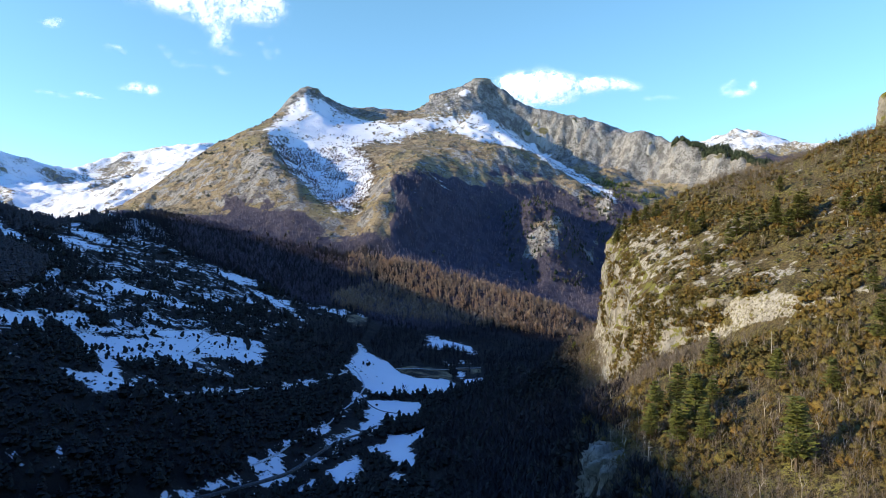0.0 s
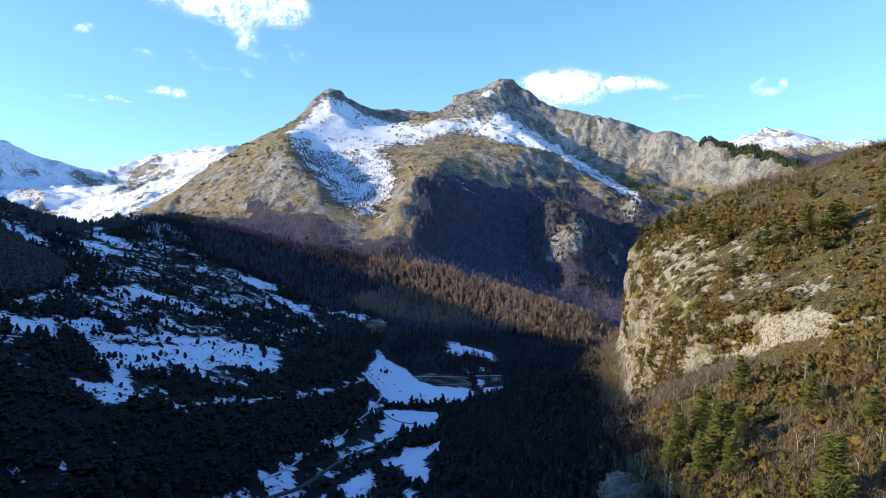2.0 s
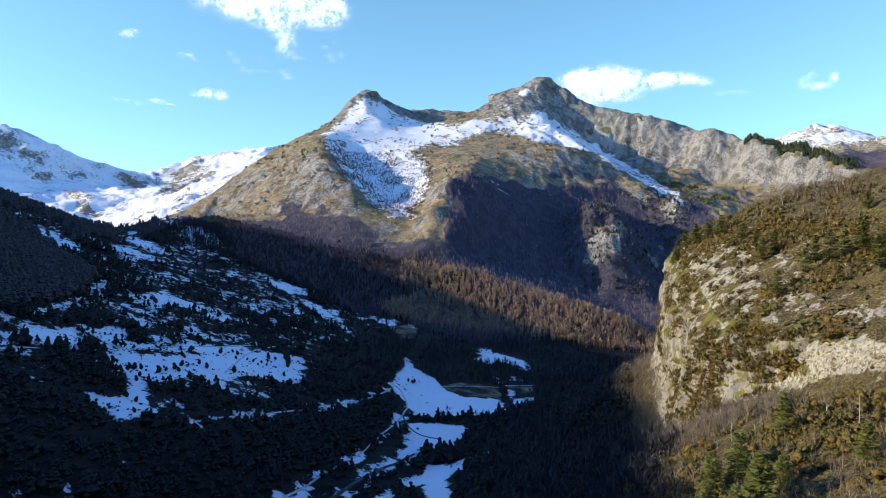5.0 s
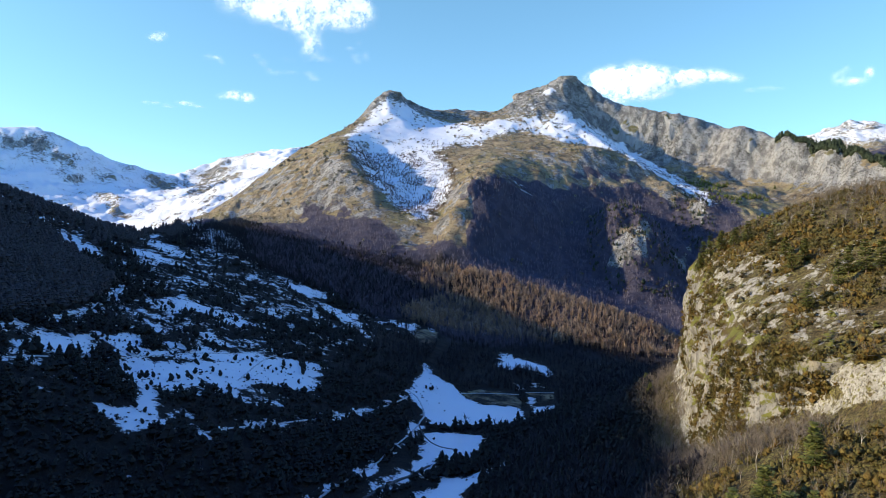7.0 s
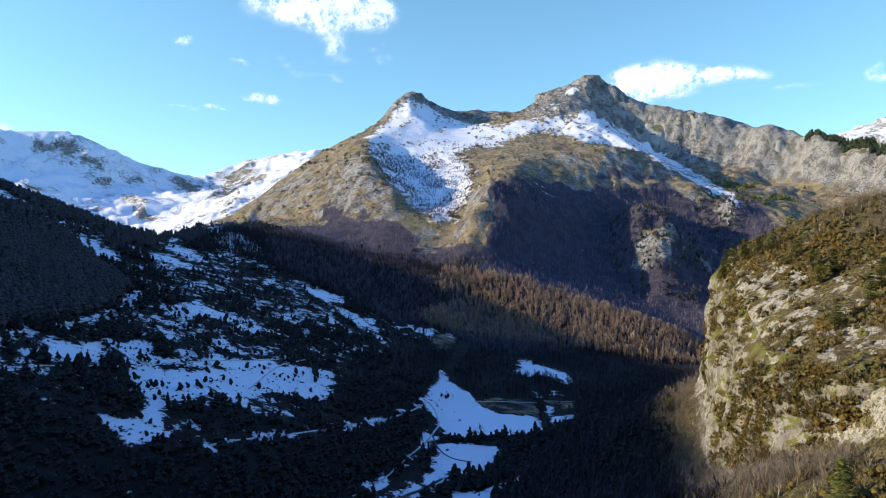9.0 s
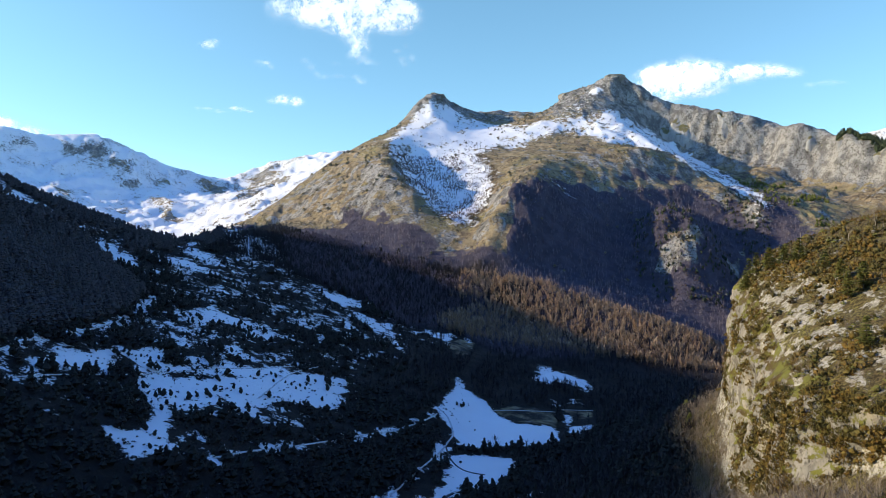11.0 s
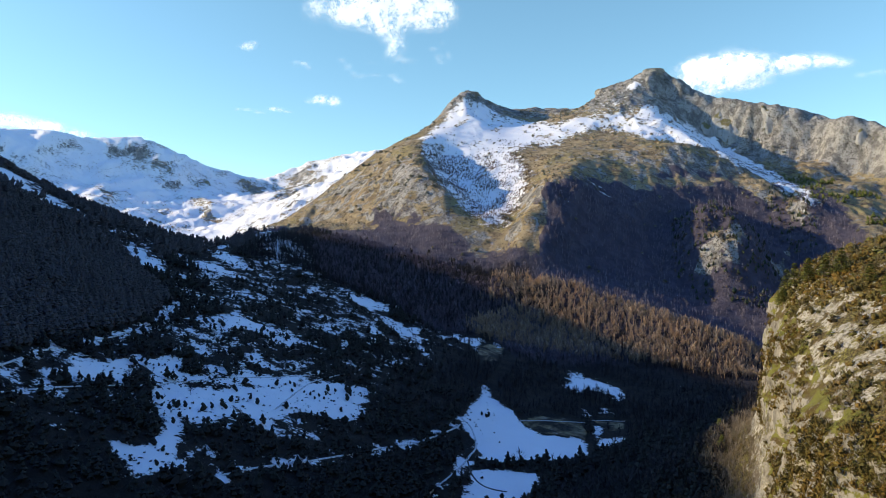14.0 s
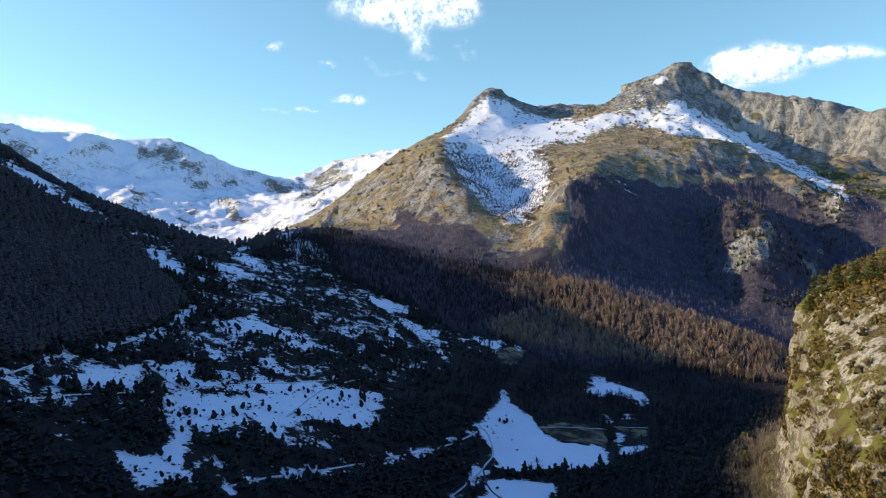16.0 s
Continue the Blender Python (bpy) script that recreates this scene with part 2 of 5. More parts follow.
MAT_BARK = bark_material("pine_bark", (0.10, 0.075, 0.055), (0.20, 0.15, 0.11))
MAT_PALE_BARK = bark_material("pale_bark", (0.30, 0.26, 0.20), (0.46, 0.41, 0.33))
MAT_LANE = strip_material("snowy_gravel", (0.80, 0.80, 0.81), (0.40, 0.39, 0.38), (0.86, 0.86, 0.87), 0.9)
MAT_RIVER = strip_material("river_bed", (0.025, 0.028, 0.03), (0.05, 0.05, 0.05), (0.30, 0.32, 0.35), 0.25, 0.5)
MAT_CLOUD = cloud_material()
MAT_BARE_STONE = limestone_material("bare_limestone", 0.0, 0.75)

# ---------------------------------------------------------------- helpers for meshes
def mesh_object(name, verts, faces, material=None, parent=None, label="", flat=False):
    """One mesh object from arrays of corners and of equal-sided faces."""
    verts, faces = np.asarray(verts, np.float32), np.asarray(faces, np.int32)
    me = bpy.data.meshes.new(name)
    me.vertices.add(len(verts))
    me.vertices.foreach_set("co", verts.ravel())
    side = faces.shape[1]
    me.loops.add(faces.size)
    me.loops.foreach_set("vertex_index", faces.ravel())
    me.polygons.add(len(faces))
    me.polygons.foreach_set("loop_start", np.arange(0, faces.size, side, dtype=np.int32))
    me.polygons.foreach_set("loop_total", np.full(len(faces), side, np.int32))
    me.update(calc_edges=True)
    me.polygons.foreach_set("use_smooth", np.full(len(faces), not flat))
    if material:
        me.materials.append(material)
    ob = new(name, me)
    if parent:
        ob.parent = parent
    if label:
        ob["label"] = label
    return ob


def attribute(ob, name, values):
    a = ob.data.attributes.new(name, "FLOAT", "POINT")
    a.data.foreach_set("value", np.asarray(values, np.float32).ravel())


def grid_faces(rows, cols, closed=False):
    i, j = np.meshgrid(np.arange(rows - 1), np.arange(cols if closed else cols - 1), indexing="ij")
    a, b = i * cols + j, i * cols + (j + 1) % cols
    return np.stack([a, b, b + cols, a + cols], -1).reshape(-1, 4)
# ---------------------------------------------------------------- relief
def hash2(ix, iy, seed):
    h = (ix.astype(np.int64) * 374761393 + iy.astype(np.int64) * 668265263 + seed * 974634777) & 0x7FFFFFFF
    h = ((h ^ (h >> 13)) * 1274126177) & 0x7FFFFFFF
    return ((h ^ (h >> 16)) & 0xFFFF) / 65535.0


def value_noise(x, y, seed=0):
    """Smooth value noise, -1 to 1, on arrays of plan coordinates."""
    ix, iy = np.floor(x), np.floor(y)
    fx, fy = x - ix, y - iy
    fx, fy = fx * fx * (3 - 2 * fx), fy * fy * (3 - 2 * fy)
    a, b = hash2(ix, iy, seed), hash2(ix + 1, iy, seed)
    c, d = hash2(ix, iy + 1, seed), hash2(ix + 1, iy + 1, seed)
    return 2 * ((a + (b - a) * fx) * (1 - fy) + (c + (d - c) * fx) * fy) - 1


def fbm(x, y, octaves=5, seed=0, gain=0.5):
    out, amp, total = 0.0, 1.0, 0.0
    for k in range(octaves):
        c, s = math.cos(k * 0.7 + seed), math.sin(k * 0.7 + seed)
        out = out + amp * value_noise((x * c - y * s) * 2 ** k, (x * s + y * c) * 2 ** k, seed * 17 + k)
        total += amp
        amp *= gain
    return out / total


def ridged(x, y, octaves=5, seed=0, gain=0.5):
    out, amp, total = 0.0, 1.0, 0.0
    for k in range(octaves):
        c, s = math.cos(k * 1.1 + seed), math.sin(k * 1.1 + seed)
        n = 1 - np.abs(value_noise((x * c - y * s) * 2 ** k, (x * s + y * c) * 2 ** k, seed * 31 + k)) * 2
        out = out + amp * n
        total += amp
        amp *= gain
    return out / total


def smooth(a, b, v):
    t = np.clip((v - a) / (b - a), 0, 1)
    return t * t * (3 - 2 * t)


# crest and valley lines of the country, plan and height in metres
LINES = {}


def crest(name, *points):
    LINES[name] = list(points)


crest("crest_west", (-572, 1230, 198), (-532, 1320, 260), (-512, 1400, 306), (-480, 1500, 354), (-440, 1580, 402),
      (-412, 1680, 456), (-392, 1780, 528), (-364, 1810, 552), (-326, 1820, 538), (-282, 1880, 518), (-170, 1950,
      518), (-74, 1970, 518))
crest("crest_east", (-74, 1970, 518), (-58, 1925, 512), (-47, 1908, 512), (-38, 1905, 549), (-2, 1905, 561),
      (50, 1905, 577), (80, 1900, 594), (107, 1900, 597), (132, 1900, 590), (162, 1890, 562), (226, 1870, 508), (278, 1850, 480), (416, 1820, 460), (476, 1760, 420), (574, 1660, 384), (630,
      1560, 348), (678, 1440, 296), (800, 1250, 220))
crest("wall_foot", (222, 1830, 412), (322, 1800, 370), (448, 1710, 326), (552, 1600, 280), (622, 1480, 266), (730, 1250, 190))
crest("scree", (296, 1650, 314), (410, 1560, 266), (474, 1440, 228))
crest("brow", (-96, 1220, 262), (-26, 1260, 266), (72, 1330, 272), (168, 1390, 274), (254, 1420, 268))
crest("brow_top", (0, 1325, 294), (36, 1388, 316), (92, 1425, 330), (132, 1430, 332), (178, 1470, 334), (222, 1462, 312))
crest("mid_face", (-100, 960, 120), (-20, 1040, 120), (90, 1130, 122), (216, 1200, 122))
crest("spur_side", (300, 1150, 92), (330, 1040, 60))
crest("ravine", (70, 1010, 80), (112, 972, 50), (155, 945, 32), (205, 925, 26), (250, 905, 23))
crest("wood_edge", (-108, 900, 106), (-18, 890, 88), (68, 866, 66), (148, 820, 44))
crest("shoulder", (-104, 1480, 348), (74, 1600, 394), (146, 1520, 346))
crest("snow_spur", (78, 1790, 492), (118, 1680, 426), (164, 1600, 378), (224, 1530, 324), (298, 1460, 274), (354, 1390, 232), (384, 1300, 200), (380, 1100, 110), (300, 900, 56))
crest("prow", (100, 1893, 594), (90, 1865, 563), (80, 1832, 526), (74, 1795, 495))
crest("prow_hollow", (128, 1885, 553), (141, 1870, 519), (153, 1845, 484), (176, 1838, 460))
crest("range_foot", (-2560, 2150, 446), (-2320, 2330, 426), (-2130, 2520, 431), (-2010, 2680, 436), (-1760, 2900, 400), (-1640, 3130, 410))
crest("behind_spur", (390, 1640, 310), (480, 1480, 235), (520, 1280, 160), (470, 1050, 90))
crest("front_spur", (20, 1640, 408), (0, 1520, 362), (-42, 1270, 286), (-46, 1210, 270), (-76, 1150, 256), (-82, 1090, 230), (-102, 1040, 190), (-104, 1000, 154), (-110, 960, 126))
crest("gully", (-150, 1890, 492), (-190, 1800, 462), (-226, 1700, 432), (-226, 1612, 404), (-170, 1420, 330), (-138,
      1260, 262), (-124, 1084, 180), (-122, 960, 112), (-60, 800, 44))
crest("basin_rim", (-300, 1770, 490), (-250, 1850, 500), (-90, 1880, 496), (-70, 1780, 478), (-60, 1650, 428))
crest("rib", (-392, 1640, 440), (-352, 1380, 350), (-298, 1180, 288), (-240, 1085, 208), (-190, 1000, 142))
crest("rib_hollow", (-328, 1420, 330), (-304, 1330, 304), (-266, 1200, 250))
crest("flank_foot", (-530, 1190, 186), (-400, 1110, 184), (-300, 1060, 176), (-254, 996, 143), (-175, 900, 100))
crest("left_range", (-3000, 2250, 640), (-2744, 2400, 714), (-2662, 2500, 672), (-2672, 2600, 698), (-2572, 2700,
      686), (-2386, 2750, 624), (-2332, 2850, 668), (-2288, 2950, 688), (-2192, 3000, 646), (-1998, 3150, 544),
      (-1892, 3250, 514), (-1814, 3350, 508), (-1706, 3400, 566), (-1584, 3500, 616), (-1358, 3600, 650), (-900, 3700,
      660))
crest("bowl", (-560, 840, 138), (-760, 1200, 140), (-1148, 1900, 182), (-1338, 2300, 256), (-1504, 2800, 388))
crest("bowl_side", (-640, 1560, 290), (-800, 2000, 330), (-1000, 2500, 430), (-1100, 3000, 520))
crest("right_range", (1110, 3000, 602), (1244, 3050, 636), (1366, 3100, 660), (1484, 3100, 630), (1612, 3050, 566),
      (2000, 2900, 540))
crest("plateau", (620, 1900, 400), (760, 2000, 390), (900, 2300, 380), (800, 1720, 350))
crest("left_ridge", (-1500, 640, 480), (-1150, 740, 385), (-960, 860, 318), (-878, 850, 302), (-804, 840, 262), (-708,
      816, 220), (-628, 800, 194), (-532, 790, 170), (-448, 770, 148))
# unseen ridge, added to throw shade over the foot of the mountain
crest("unseen_shade_ridge", (-1090, 755, 390), (-1075, 815, 395), (-1085, 875, 398))
crest("knoll", (-502, 900, 154), (-518, 1000, 172), (-526, 1100, 182), (-494, 1150, 178), (-392, 836, 156))
crest("west_slope", (-470, 600, 152), (-384, 583, 126), (-254, 538, 86), (-168, 711, 62), (-112, 702, 50))
crest("bench", (-330, 360, 124), (-269, 380, 92), (-211, 401, 64), (-164, 488, 58), (-82, 435, 24))
crest("lower_slope", (-330, 150, 130), (-141, 246, 40), (-131, 327, 44), (-159, 390, 52))
crest("thalweg", (250, 905, 23), (190, 830, 20), (125, 745, 18), (50, 600, 15), (-10, 430, 10), (-60, 325, 7), (-105, 230, 3), (-150,
      100, -2), (-190, -100, -8), (-260, -600, -20))
crest("meadow", (-15, 480, 12), (-12, 540, 16), (-56, 505, 18), (7, 676, 20), (-80, 660, 38), (-50, 335, 11), (-20,
      345, 14))
crest("cliff_foot", (250, 700, 60), (130, 520, 50), (84, 430, 50), (74, 330, 50), (70, 280, 60), (56, 200, 60), (48,
      160, 58), (60, 80, 56), (60, 0, 56), (50, -200, 60))
crest("east_hill", (250, 60, 150), (260, 250, 120), (240, 400, 100), (420, 300, 230), (700, 500, 260), (600, 0, 330),
      (500, -500, 300))
crest("far_rim", (-4300, 800, 800), (-3600, -900, 700), (-1800, -1800, 600), (0, -2500, 500), (1800, -1800, 500),
      (3000, 0, 600), (3200, 2000, 640), (2600, 3800, 560), (0, 4400, 400), (-2400, 4300, 420))
# western heights, unseen, set so that they shade valley and hill foot
crest("back", (-960, 600, 362), (-940, 400, 364), (-920, 250, 364), (-890, 100, 369), (-880, -20, 373), (-880, -150, 375), (-650, 250, 235), (0, -1200, 180))


def sampled(line, step):
    pts = []
    for a, b in zip(line[:-1], line[1:]):
        n = max(1, int(math.dist(a[:2], b[:2]) / step))
        pts += [tuple(a[i] + (b[i] - a[i]) * k / n for i in range(3)) for k in range(n)]
    return pts + [line[-1]]


# the land falls away behind these crests: reach beyond them, and fall
BEHIND = {"crest_west": (300, 150), "crest_east": (260, 140), "left_range": (500, 200), "right_range": (400, 160),
          "left_ridge": (160, 70), "snow_spur": (0, 0), "knoll": (90, 34)}
KNOTS = []
for _name, _line in LINES.items():
    _near = math.hypot(*_line[len(_line) // 2][:2])
    _pts = sampled(_line, 45 if _near < 2100 else 160)
    KNOTS += _pts
    _reach, _fall = BEHIND.get(_name, (0, 0))
    for _x, _y, _z in _pts[::3] if _reach else []:
        _k = 1 + _reach / math.hypot(_x, _y)
        KNOTS.append((_x * _k, _y * _k, _z - _fall))
KNOTS = np.array(sorted(set(KNOTS)))
_keep = [0]
for _i in range(1, len(KNOTS)):
    if np.min(np.hypot(*(KNOTS[_keep][:, :2] - KNOTS[_i, :2]).T)) > 8:
        _keep.append(_i)
KNOTS = KNOTS[_keep]
_d = np.hypot(KNOTS[:, None, 0] - KNOTS[None, :, 0], KNOTS[:, None, 1] - KNOTS[None, :, 1])
KNOT_COUNT = len(KNOTS)
_A = np.zeros((KNOT_COUNT + 3, KNOT_COUNT + 3))
_A[:KNOT_COUNT, :KNOT_COUNT] = -_d
_A[:KNOT_COUNT, KNOT_COUNT], _A[:KNOT_COUNT, KNOT_COUNT + 1:], _A[KNOT_COUNT, :KNOT_COUNT], _A[KNOT_COUNT + 1:, :KNOT_COUNT] = 1, KNOTS[:, :2] / 1000, 1, KNOTS[:, :2].T / 1000
KNOT_WEIGHTS = np.linalg.solve(_A, np.r_[KNOTS[:, 2], 0, 0, 0])


def base_height(x, y):
    """Height between the crest and valley lines, and the way to the nearest of them."""
    x, y = np.asarray(x, float).ravel(), np.asarray(y, float).ravel()
    z, near = np.empty_like(x), np.empty_like(x)
    kx, ky = KNOTS[:, 0].astype(np.float32), KNOTS[:, 1].astype(np.float32)
    w = KNOT_WEIGHTS[:KNOT_COUNT].astype(np.float32)
    for i in range(0, len(x), 20000):
        xs, ys = x[i:i + 20000].astype(np.float32), y[i:i + 20000].astype(np.float32)
        d2 = (xs[:, None] - kx) ** 2 + (ys[:, None] - ky) ** 2
        near[i:i + 20000] = np.sqrt(d2.min(1))
        z[i:i + 20000] = -np.sqrt(d2) @ w
    return z + KNOT_WEIGHTS[KNOT_COUNT] + (x * KNOT_WEIGHTS[KNOT_COUNT + 1] + y * KNOT_WEIGHTS[KNOT_COUNT + 2]) / 1000, near


def ground_height(x, y):
    shape = np.shape(x)
    x, y = np.asarray(x, float).ravel(), np.asarray(y, float).ravel()
    far = np.hypot(x, y)
    # fluted face of the eastern wall
    flute = smooth(200, 300, x) * smooth(1340, 1440, y) * smooth(2050, 1950, y)
    along = x * 0.6 - y * 0.8
    z, near = base_height(x - 0.5 * flute * (16 * ridged(along / 62, x / 300, 4, 14) - 6), y - flute * (30 * ridged(along / 62, x / 300, 4, 14, 0.6) - 12))
    calm = 0.3 + 0.7 * smooth(0, 90, near)
    basin = 1 - 0.88 * np.exp(-(((x + 220) / 1.0) ** 2 + ((y - 1520) / 1.25) ** 2) / 75000)   # smooth snow hollow between the peaks
    high = smooth(25, 160, z)
    big = smooth(800, 1200, far)
    # gullies and ribs of the high slopes, hummocks of the valley sides
    z = z + basin * big * calm * (22 * ridged(x / 170 + 0.5 * fbm(x / 90, y / 90, 2, 4), y / 170, 6, 3, 0.55) - 7)
    z = z + basin * big * smooth(980, 1200, far) * (11 * ridged(x / 46, y / 60, 5, 5, 0.6) - 3.5) * (0.5 + 0.5 * calm)
    z = z + (1 - big) * high * calm * (9 * fbm(x / 120, y / 120, 5, 7)) + (1 - big) * 1.2 * fbm(x / 30, y / 30, 3, 9)
    z = z + smooth(2000, 2600, far) * (0.35 + 0.65 * calm) * (46 * ridged(x / 380 + 0.4 * fbm(x / 200, y / 200, 2, 12), y / 520, 8, 11, 0.5) - 16)
    # broken crest of the spur in front of the dark face
    z = z + 13 * np.exp(-((x + 66) / 46) ** 2 - ((y - 1130) / 120) ** 2) * ridged(x / 38, y / 52, 4, 18, 0.6)
    # rocky rib that stands out of the dark face into the sun
    crags = ridged(x / 17, y / 24, 5, 15, 0.6)
    z = z + 80 * np.exp(-(((x - 178) / 62) ** 2 + ((y - 1166) / 100) ** 2) ** 1.7) * (0.86 + 0.12 * ridged(x / 34, y / 45, 3, 16) + 0.12 * crags)
    for rx, ry, rise in ((-52, 1072, 14), (-60, 1030, 14), (-40, 1120, 16), (-24, 1160, 14), (-70, 1000, 12), (-36, 1050, 12)):
        z = z + rise * np.exp(-((x - rx) / 15) ** 2 - ((y - ry) / 20) ** 2) * (0.6 + 0.6 * crags)
    # smaller ribs along the spur
    for rx, ry, rise, wide, deep in ((272, 1372, 16, 22, 40), (316, 1300, 18, 28, 44), (262, 1215, 20, 18, 36)):
        z = z + rise * np.exp(-((x - rx) / wide) ** 2 - ((y - ry) / deep) ** 2) * (0.75 + 0.35 * crags)
    # broken rock of the summits
    z = z + smooth(470, 540, z) * (far < 2300) * (9 * ridged(x / 34, y / 34, 4, 13, 0.6) - 3)
    return z.reshape(shape)


# the near hillside: a tilted slope cut by a rock step
STEP = [(330, 500), (200, 450), (124, 415), (94, 385), (87, 330), (83, 268), (87, 248), (94, 230), (108, 204), (126, 182), (150, 160)]
CREST_X, CREST_Y = (60, 100, 142, 155, 168, 185, 200, 420), (380, 375, 352, 340, 320, 306, 300, 300)


def step_side(x, y):
    """Way to the rock step (plus: uphill of it) and the place along it, 0 to 1."""
    best, side, along = np.full(x.shape, 1e9), np.ones(x.shape), np.zeros(x.shape)
    total = sum(math.dist(a, b) for a, b in zip(STEP[:-1], STEP[1:]))
    run = 0.0
    for a, b in zip(STEP[:-1], STEP[1:]):
        ex, ey = b[0] - a[0], b[1] - a[1]
        ll = math.hypot(ex, ey)
        u = np.clip(((x - a[0]) * ex + (y - a[1]) * ey) / ll ** 2, 0, 1)
        d = np.hypot(x - a[0] - u * ex, y - a[1] - u * ey)
        s = np.sign(ex * (y - a[1]) - ey * (x - a[0]))
        pick = d < best
        best, side, along = np.where(pick, d, best), np.where(pick, s, side), np.where(pick, (run + u * ll) / total, along)
        run += ll
    return best * side, along


def hill_height(x, y):
    x, y = np.asarray(x, float), np.asarray(y, float)
    yc = np.interp(x, CREST_X, CREST_Y)
    yy = np.minimum(y, yc)
    z = 105 + 0.529 * (x - 104) + 0.214 * (yy - 207) - 0.12 * np.maximum(y - yc, 0) - 0.0008 * np.maximum(y - yc, 0) ** 2
    z = z + 4.0 * fbm(x / 55, y / 55, 4, 21) + 1.3 * ridged(x / 14, y / 14, 4, 22)
    s, along = step_side(x + 2 * fbm(x / 25, y / 25, 3, 23), y + 2 * fbm(x / 25, y / 25, 3, 24))
    drop = np.interp(y, (150, 190, 212, 232, 250, 280, 320), (0, 1, 7, 16, 25, 41, 48)) * (x < 160) + 40 * (x >= 160) * (y > 380)
    lip = smooth(1.5, -3.5, s) * 0.85 + smooth(-4, -10, s) * 0.15
    z = z - drop * lip - 0.3 * np.maximum(-s - 8, 0) * smooth(220, 280, y)
    z = z - 11 * np.exp(-np.maximum(s, 0) / 7) * smooth(250, 300, y) - smooth(46, 27, x) * 26
    # ledges on the face
    face = smooth(-9, -1, s) * smooth(4, 0, s) * smooth(200, 250, y)
    z = z + face * 2.5 * fbm(x / 9, y / 9, 3, 26)
    return z


def land_height(x, y):
    """The top of ground and hillside."""
    g = ground_height(x, y)
    inside = (x > 24) & (x < 420) & (y > 40) & (y < 520)
    return np.where(inside, np.maximum(g, hill_height(x, y)), g)

# ---------------------------------------------------------------- what covers the ground, patch by patch (plan, metres)
PATCHES = []


def patch(kind, edge, *points, amount=1.0):
    """An area with soft borders: edge is the width of its fringe, amount how much of it is covered."""
    PATCHES.append((kind, edge, np.array(points, float), amount))


# high snowfield
patch("snow", 8, (-385, 1724), (-340, 1753), (-310, 1788), (-263, 1775), (-177, 1793), (-124, 1692), (-153, 1585), (-153, 1478), (-176, 1427), (-142,
      1316), (-123, 1230), (-130, 1180), (-126, 1098), (-134, 1066), (-163, 1065), (-196, 1096), (-225, 1123), (-251, 1135), (-272, 1172), (-326,
      1273), (-382, 1458), (-384, 1546), (-387, 1674))
# torn snow of the saddle and of the eastern summit
patch("snow", 12, (-186, 1802), (-124, 1692), (-58, 1725), (24, 1741), (58, 1738), (17, 1634), (-26, 1583), (-86, 1536), (-115, 1451), (-147, 1478),
      (-187, 1592), amount=0.74)
patch("snow", 5, (39, 1872), (68, 1876), (93, 1866), (70, 1854), (45, 1828), amount=0.9)
patch("snow", 5, (97, 1879), (130, 1893), (142, 1887), (112, 1879), amount=0.9)
patch("snow", 9, (-24, 1699), (48, 1760), (85, 1735), (64, 1605), (10, 1581), amount=0.8)
patch("snow", 4, (42, 1864), (71, 1874), (95, 1868), (75, 1856), (52, 1826), amount=0.95)
patch("snow", 8, (-27, 1787), (35, 1844), (51, 1812), (35, 1760), (-12, 1727), amount=0.54)
# specks in the dark face
patch("snow", 4, (-35, 1215), (-19, 1214), (-3, 1200), (14, 1190), (0, 1190), (-18, 1180), amount=0.66)
patch("snow", 4, (-72, 1105), (-54, 1103), (-38, 1101), (-57, 1086), amount=0.66)
# snow along the spur
patch("snow", 7, (77, 1794), (122, 1794), (180, 1826), (249, 1826), (260, 1805), (289, 1773), (330, 1681), (342, 1485), (354, 1338), (321, 1288),
      (303, 1426), (281, 1446), (242, 1436), (212, 1456), (175, 1518), (132, 1556), (83, 1520), (42, 1560), (17, 1634), (49, 1637), (64, 1725))
# bare stone: rib, foot of the gully, brow, rib of the dark face
patch("rock", 14, (-352, 1314), (-271, 1172), (-237, 1117), (-192, 1078), (-218, 1037), (-284, 1082), (-361, 1173), (-426, 1266), (-389, 1288),
      amount=0.64)
patch("rock", 12, (-227, 1037), (-171, 1060), (-132, 1031), (-125, 962), (-146, 931), (-201, 970), (-251, 1002), amount=0.62)
patch("rock", 16, (-115, 1348), (-47, 1495), (35, 1431), (101, 1424), (168, 1446), (240, 1426), (243, 1379), (191, 1376), (139, 1372), (44, 1298),
      (-7, 1295), amount=0.52)
patch("rock", 14, (122, 1284), (166, 1177), (213, 1198), (228, 1161), (204, 1094), (150, 1052), (121, 1074), (109, 1129), (132, 1141), amount=0.42)
patch("rock", 8, (254, 1412), (265, 1360), (277, 1323), (252, 1343), amount=0.6)
patch("rock", 8, (302, 1395), (315, 1300), (331, 1271), (307, 1266), (289, 1310), amount=0.6)
patch("rock", 8, (238, 1171), (281, 1229), (269, 1184), (234, 1127), amount=0.6)
# rock that stands out of the snow of the far ranges
patch("rock", 12, (-2289, 2690), (-2338, 2780), (-2339, 2818), (-2271, 2767), (-2258, 2707), amount=0.62)
patch("rock", 12, (-2268, 2778), (-2232, 2839), (-2166, 2834), (-2161, 2771), (-2200, 2727), amount=0.6)
patch("rock", 14, (-2107, 2790), (-2105, 2854), (-2043, 2881), (-1993, 2786), (-2023, 2747), amount=0.52)
patch("rock", 14, (-1860, 2742), (-1887, 2866), (-1871, 2954), (-1786, 2977), (-1729, 2848), (-1829, 2845), amount=0.5)
